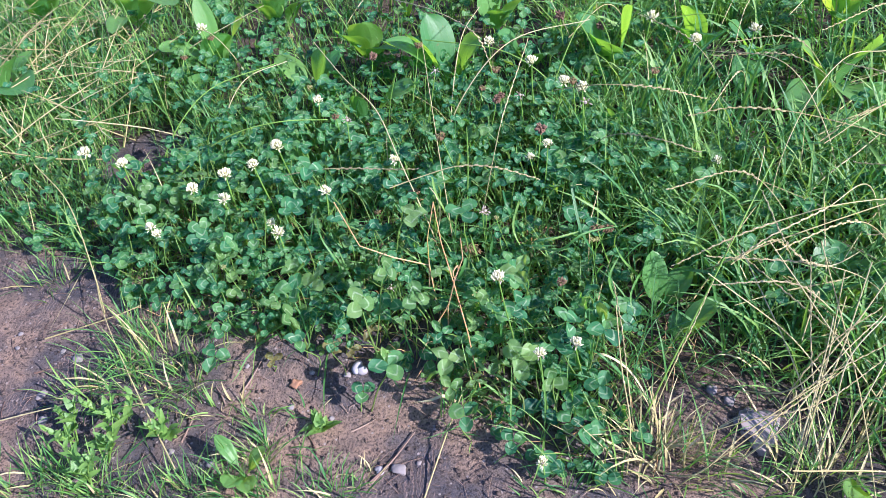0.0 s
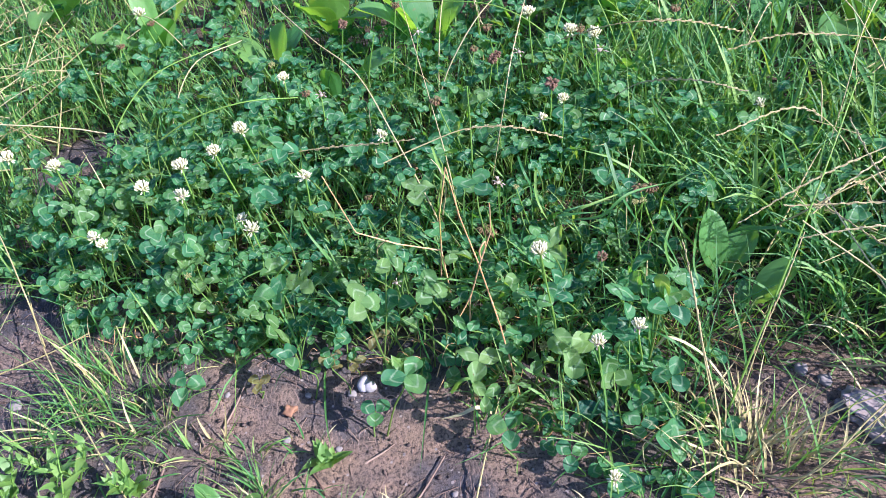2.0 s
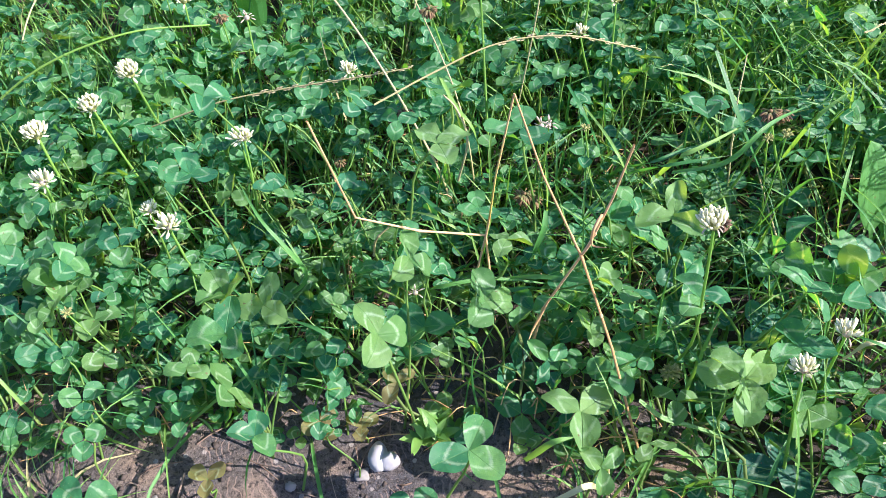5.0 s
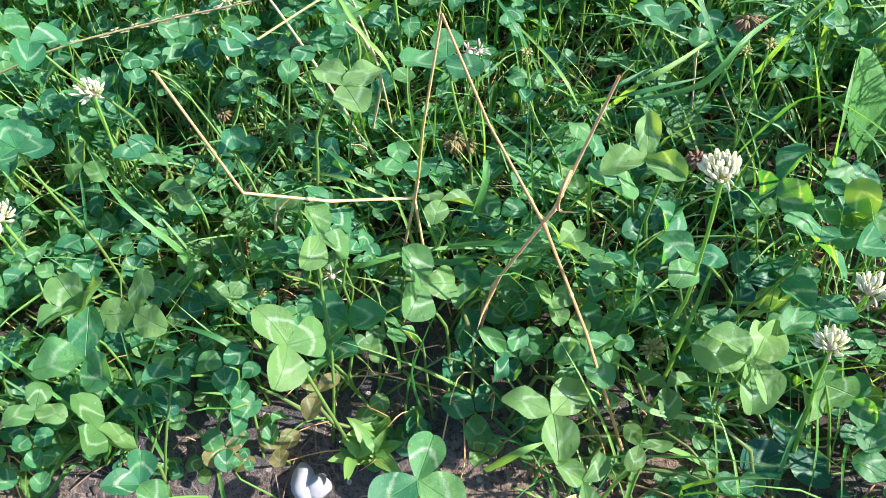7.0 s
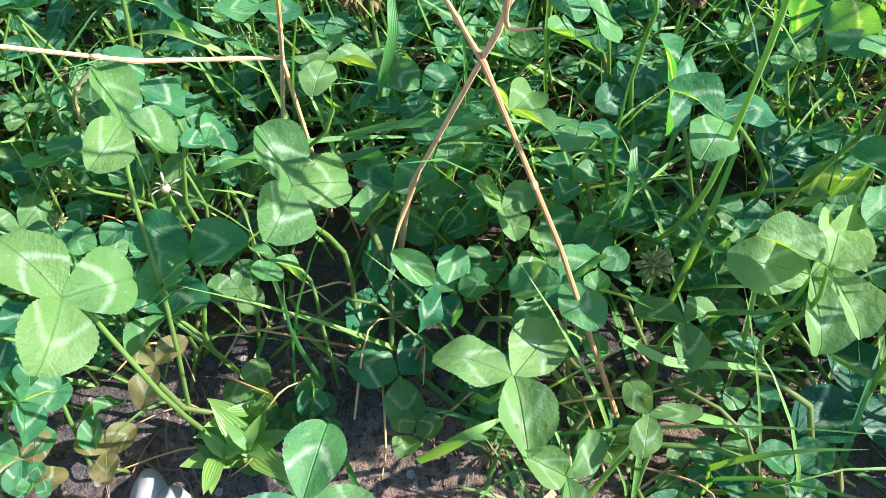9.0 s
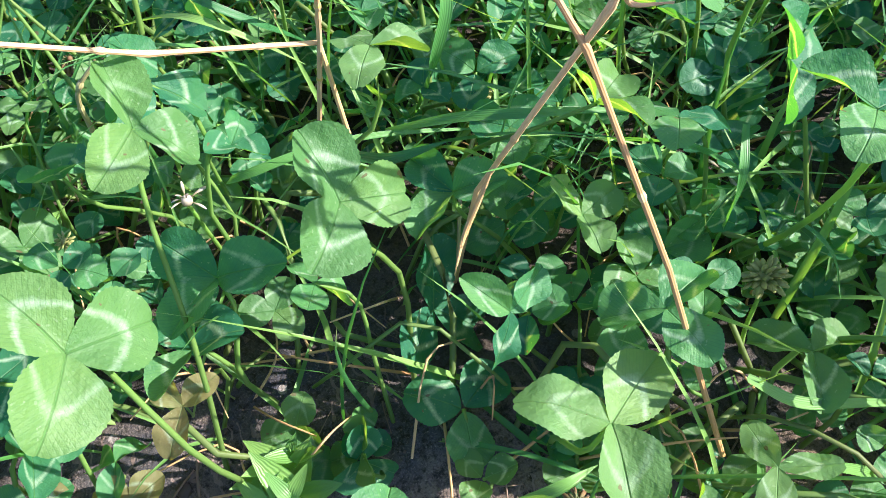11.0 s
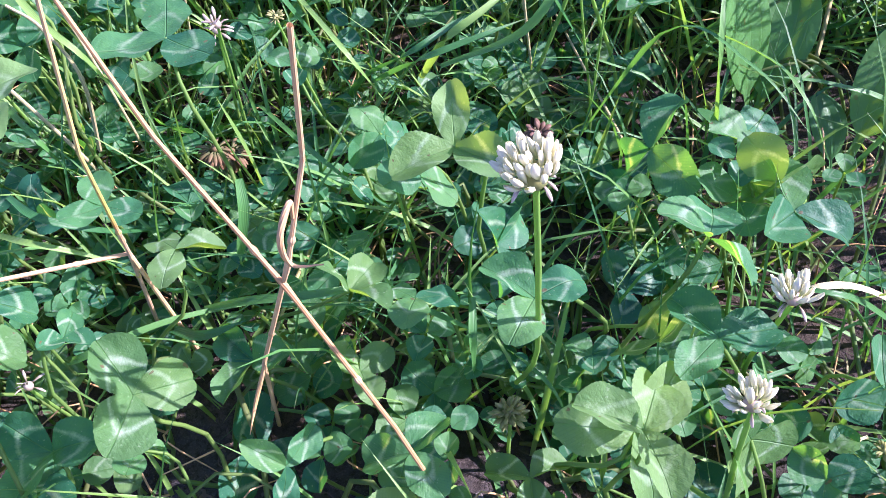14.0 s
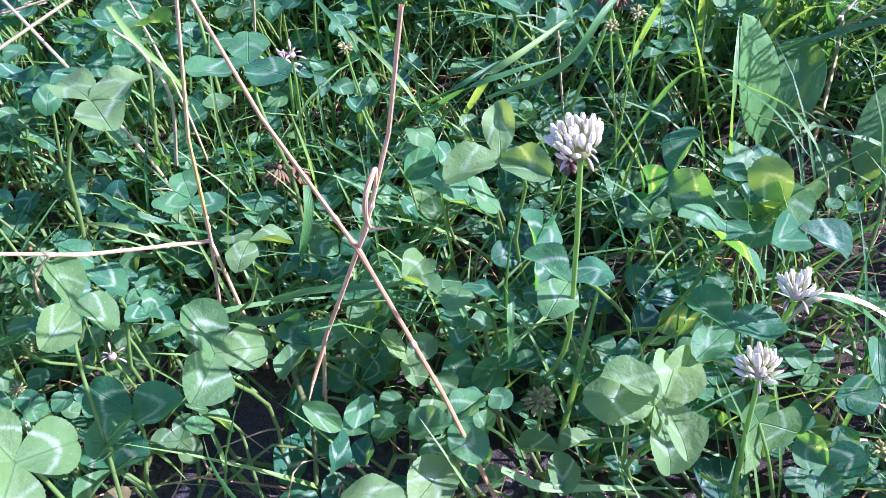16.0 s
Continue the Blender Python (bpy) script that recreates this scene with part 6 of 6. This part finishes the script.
grass_tuft(-0.329, 0.470, 50, 0.05, 'green')
grass_tuft(-0.241, 0.453, 50, 0.05, 'green')
grass_tuft(0.158, 0.478, 110, 0.075, 'dry')
grass_tuft(0.209, 0.458, 24, 0.05, 'green')
grass_tuft(0.169, 0.522, 14, 0.05, 'dry')
grass_tuft(0.069, 0.439, 25, 0.04, 'green')
grass_tuft(-0.215, 0.562, 14, 0.025, 'mixed')
grass_tuft(-0.051, 0.538, 25, 0.05, 'green')
grass_tuft(0.029, 0.444, 12, 0.035, 'green')
grass_tuft(-0.369, 0.620, 55, 0.055, 'mixed')
grass_tuft(-0.147, 0.475, 14, 0.03, 'dry')
grass_tuft(0.250, 0.422, 30, 0.05, 'mixed')
grass_tuft(0.314, 0.434, 70, 0.08, 'mixed')
grass_tuft(-0.529, 0.473, 40, 0.05, 'green')
grass_tuft(-0.427, 0.468, 50, 0.05, 'green')
grass_tuft(-0.487, 0.598, 50, 0.06, 'mixed')
grass_tuft(-0.446, 0.673, 60, 0.075, 'green')
grass_tuft(-0.503, 0.472, 60, 0.06, 'green')
grass_tuft(-0.290, 0.462, 60, 0.05, 'green')
grass_tuft(-0.255, 0.508, 40, 0.05, 'green')
grass_tuft(-0.369, 0.591, 35, 0.05, 'mixed')
grass_tuft(-0.454, 0.476, 50, 0.06, 'mixed')
grass_tuft(-0.410, 0.593, 40, 0.06, 'mixed')
grass_tuft(0.175, 0.447, 35, 0.065, 'dry')
grass_tuft(0.354, 0.471, 60, 0.1, 'mixed')
grass_tuft(0.307, 0.447, 40, 0.08, 'dry')
grass_tuft(-0.193, 0.457, 30, 0.045, 'green')
grass_tuft(0.310, 0.624, 30, 0.07, 'green')
grass_tuft(0.262, 0.606, 40, 0.055, 'green')
grass_tuft(0.300, 0.580, 45, 0.055, 'green')
grass_tuft(0.218, 0.582, 25, 0.040, 'green')
grass_tuft(0.319, 0.543, 50, 0.08, 'mixed')
weed(-0.130, 0.618, 0.026)
weed(-0.196, 0.538, 0.022)
weed(-0.434, 0.560, 0.075)
weed(-0.440, 0.511, 0.085)
weed(-0.365, 0.536, 0.050)
weed(-0.482, 0.535, 0.070)
weed(-0.453, 0.485, 0.080)
arc_blade(0.0026, (0.106, 0.572, 0.040), (0.116, 0.566, 0.058), (0.142, 0.557, 0.042), (0.160, 0.534, 0.022), (0.172, 0.512, 0.002), dry=True)
arc_blade(0.0036, (-0.046, 0.556, 0.000), (-0.058, 0.548, 0.022), (-0.074, 0.549, 0.014), (-0.092, 0.553, 0.006), dry=True)
arc_blade(0.0022, (0.112, 0.700, 0.000), (0.126, 0.662, 0.095), (0.132, 0.626, 0.102), (0.137, 0.600, 0.088))
arc_blade(0.0034, (0.046, 0.792, 0.000), (0.050, 0.765, 0.040), (0.055, 0.724, 0.080), (0.082, 0.727, 0.082), (0.112, 0.727, 0.080))
arc_blade(0.0035, (-0.058, 0.686, 0.045), (-0.043, 0.668, 0.060), (-0.028, 0.656, 0.065), (-0.010, 0.652, 0.060), (0.011, 0.650, 0.050))
arc_blade(0.0045, (-0.071, 0.688, 0.040), (-0.063, 0.672, 0.050), (-0.048, 0.662, 0.060))
arc_blade(0.003, (0.172, 0.540, 0.000), (0.154, 0.543, 0.020), (0.121, 0.553, 0.060), (0.106, 0.561, 0.070), (0.096, 0.581, 0.060))
arc_blade(0.0025, (0.204, 0.750, 0.020), (0.161, 0.647, 0.080), (0.151, 0.615, 0.085), (0.159, 0.602, 0.060))
arc_blade(0.0035, (0.067, 0.740, 0.050), (0.064, 0.711, 0.090), (0.083, 0.708, 0.100), (0.122, 0.721, 0.100))
arc_blade(0.002, (0.035, 0.639, 0.000), (0.026, 0.606, 0.040), (0.026, 0.590, 0.045), (0.028, 0.581, 0.030))
arc_blade(0.004, (-0.080, 0.585, 0.000), (-0.068, 0.574, 0.030), (-0.054, 0.574, 0.030))
arc_blade(0.003, (0.021, 0.540, 0.000), (-0.004, 0.544, 0.035), (-0.020, 0.551, 0.045))
arc_blade(0.003, (0.049, 0.750, 0.050), (0.042, 0.697, 0.100), (0.059, 0.685, 0.110), (0.081, 0.683, 0.110))
arc_blade(0.0025, (-0.118, 0.769, 0.050), (-0.100, 0.712, 0.090), (-0.086, 0.701, 0.085), (-0.073, 0.699, 0.070))
arc_blade(0.003, (-0.097, 0.878, 0.030), (-0.084, 0.777, 0.080), (-0.078, 0.774, 0.050))
arc_blade(0.003, (0.007, 0.789, 0.030), (0.002, 0.712, 0.070), (0.012, 0.689, 0.060))
arc_blade(0.003, (0.005, 0.660, 0.030), (0.005, 0.629, 0.060), (0.014, 0.613, 0.060))
arc_blade(0.003, (0.049, 0.852, 0.050), (0.031, 0.742, 0.090), (0.043, 0.726, 0.060))
arc_blade(0.004, (-0.027, 0.703, 0.080), (-0.031, 0.696, 0.070), (-0.038, 0.696, 0.050), (-0.038, 0.716, 0.010))
arc_blade(0.003, (-0.098, 0.743, 0.080), (-0.091, 0.726, 0.080), (-0.072, 0.725, 0.060), (-0.054, 0.754, 0.020))
arc_blade(0.003, (0.016, 0.621, 0.070), (0.009, 0.611, 0.060), (0.010, 0.613, 0.030), (0.019, 0.621, 0.000))
arc_blade(0.003, (-0.022, 0.568, 0.060), (-0.011, 0.560, 0.050), (0.008, 0.554, 0.040), (0.042, 0.545, 0.020))
arc_blade(0.0035, (0.061, 0.710, 0.080), (0.084, 0.688, 0.100), (0.110, 0.691, 0.120), (0.163, 0.723, 0.100))
arc_blade(0.004, (0.202, 0.704, 0.000), (0.155, 0.681, 0.080), (0.142, 0.681, 0.110))
arc_blade(0.003, (-0.065, 0.809, 0.120), (-0.061, 0.789, 0.110), (-0.051, 0.776, 0.090), (-0.038, 0.809, 0.000))
arc_blade(0.003, (0.022, 0.798, 0.100), (0.026, 0.777, 0.090), (0.041, 0.775, 0.050), (0.058, 0.788, 0.000))
arc_blade(0.004, (-0.010, 0.753, -0.000), (-0.016, 0.731, 0.060), (-0.021, 0.723, 0.100))
arc_blade(0.003, (-0.111, 0.713, 0.020), (-0.102, 0.688, 0.050), (-0.067, 0.684, 0.050), (-0.018, 0.680, 0.030))
arc_blade(0.004, (0.166, 0.655, 0.000), (0.131, 0.638, 0.090), (0.143, 0.655, 0.120))
arc_blade(0.003, (-0.204, 0.734, 0.020), (-0.181, 0.715, 0.060), (-0.199, 0.730, 0.100), (-0.210, 0.775, 0.100))
arc_blade(0.003, (0.150, 0.721, 0.060), (0.147, 0.698, 0.110), (0.173, 0.698, 0.130))
arc_blade(0.004, (0.100, 0.747, 0.140), (0.109, 0.715, 0.100), (0.134, 0.710, 0.050))
arc_blade(0.0035, (-0.169, 0.675, 0.000), (-0.175, 0.670, 0.050), (-0.202, 0.696, 0.050))
quartz(-0.163, 0.617)
pebble(-0.520, 0.659, None, 0.006, 'grey', 1.2)
pebble(-0.533, 0.567, None, 0.006, 'grey', 1.1)
pebble(-0.519, 0.799, None, 0.005, 'grey', 1.3)
pebble(-0.132, 0.484, None, 0.005, 'white', 1.2)
pebble(-0.110, 0.484, None, 0.006, 'grey', 1.4)
pebble(-0.218, 0.614, None, 0.003, 'grey', 1.2)
pebble(-0.238, 0.568, None, 0.004, 'grey', 1.1)
pebble(-0.543, 0.671, None, 0.003, 'grey', 1.5)
pebble(-0.548, 0.604, None, 0.005, 'grey', 1.5)
pebble(-0.369, 0.518, None, 0.004, 'grey', 1.1)
pebble(-0.611, 0.704, None, 0.003, 'grey', 1.3)
pebble(-0.319, 0.498, None, 0.004, 'grey', 1.1)
pebble(-0.175, 0.609, None, 0.004, 'grey', 1.1)
pebble(0.235, 0.553, None, 0.006, 'grey', 1.1)
pebble(0.250, 0.537, None, 0.006, 'grey', 1.1)
pebble(-0.606, 0.680, None, 0.003, 'grey', 1.1)
pebble(-0.088, 0.490, None, 0.003, 'grey', 1.1)
pebble(0.252, 0.511, None, 0.005, 'grey', 1.1)
pebble(0.268, 0.499, None, 0.019, 'block', 1.2)
pebble(-0.267, 0.709, None, 0.003, 'grey', 1.1)
pebble(-0.297, 0.625, None, 0.003, 'grey', 1.1)
pebble(-0.190, 0.554, None, 0.003, 'grey', 1.1)
soil_clod(-0.236, 0.600, 0.008)
twig((-0.139, 0.469), (-0.093, 0.527))
twig((-0.142, 0.469), (-0.114, 0.502))
twig((-0.201, 0.507), (-0.218, 0.537))
twig((-0.298, 0.588), (-0.278, 0.637))
twig((-0.315, 0.573), (-0.330, 0.598))
twig((-0.166, 0.534), (-0.138, 0.548))
twig((-0.359, 0.529), (-0.349, 0.575))
twig((-0.569, 0.638), (-0.543, 0.645))


def wild_stalks(n, lo, hi, lean, seed, looks, straight=False):
    """Dry and ripening stalks that bend over the grass."""
    r = np.random.default_rng(seed)
    for _ in range(n):
        x, y = r.uniform(lo[0], hi[0]), r.uniform(lo[1], hi[1])
        a, ln = r.normal(lean, 0.8), r.uniform(0.10, 0.26)
        dx, dy, up = math.cos(a) * ln, math.sin(a) * ln, r.uniform(0.10, 0.20)
        z = float(height(x, y)) - 0.002
        if straight:
            kink = r.normal(0, 0.006, 2)
            stalk(str(r.choice(looks)), (x, y, z), (x + dx * 0.45 + kink[0], y + dy * 0.45 + kink[1], up * 0.5), (x + dx, y + dy, up))
            continue
        stalk(str(r.choice(looks)), (x, y, z), (x + dx * 0.18, y + dy * 0.18, up * 0.55), (x + dx * 0.5, y + dy * 0.5 + r.normal() * 0.008, up * 0.92), (x + dx, y + dy, up * r.uniform(0.75, 1.0)))


wild_stalks(34, (0.34, 0.55), (0.85, 1.45), 3.0, 51, ("rye", "rye", "straw", "greenrye"))
wild_stalks(12, (0.15, 0.95), (0.45, 1.45), 2.2, 52, ("rye", "straw", "green"))
wild_stalks(20, (-1.0, 1.0), (-0.6, 1.5), 1.2, 53, ("straw", "straw", "green", "rye"), True)
wild_stalks(14, (-0.5, 0.95), (0.1, 1.4), 1.4, 54, ("green", "straw", "green"))

wild_stalks(16, (0.27, 0.36), (0.41, 0.47), 0.75, 55, ("straw", "rye", "straw"), True)
wild_stalks(5, (0.34, 0.42), (0.48, 0.60), 2.0, 56, ("straw", "rye"), True)
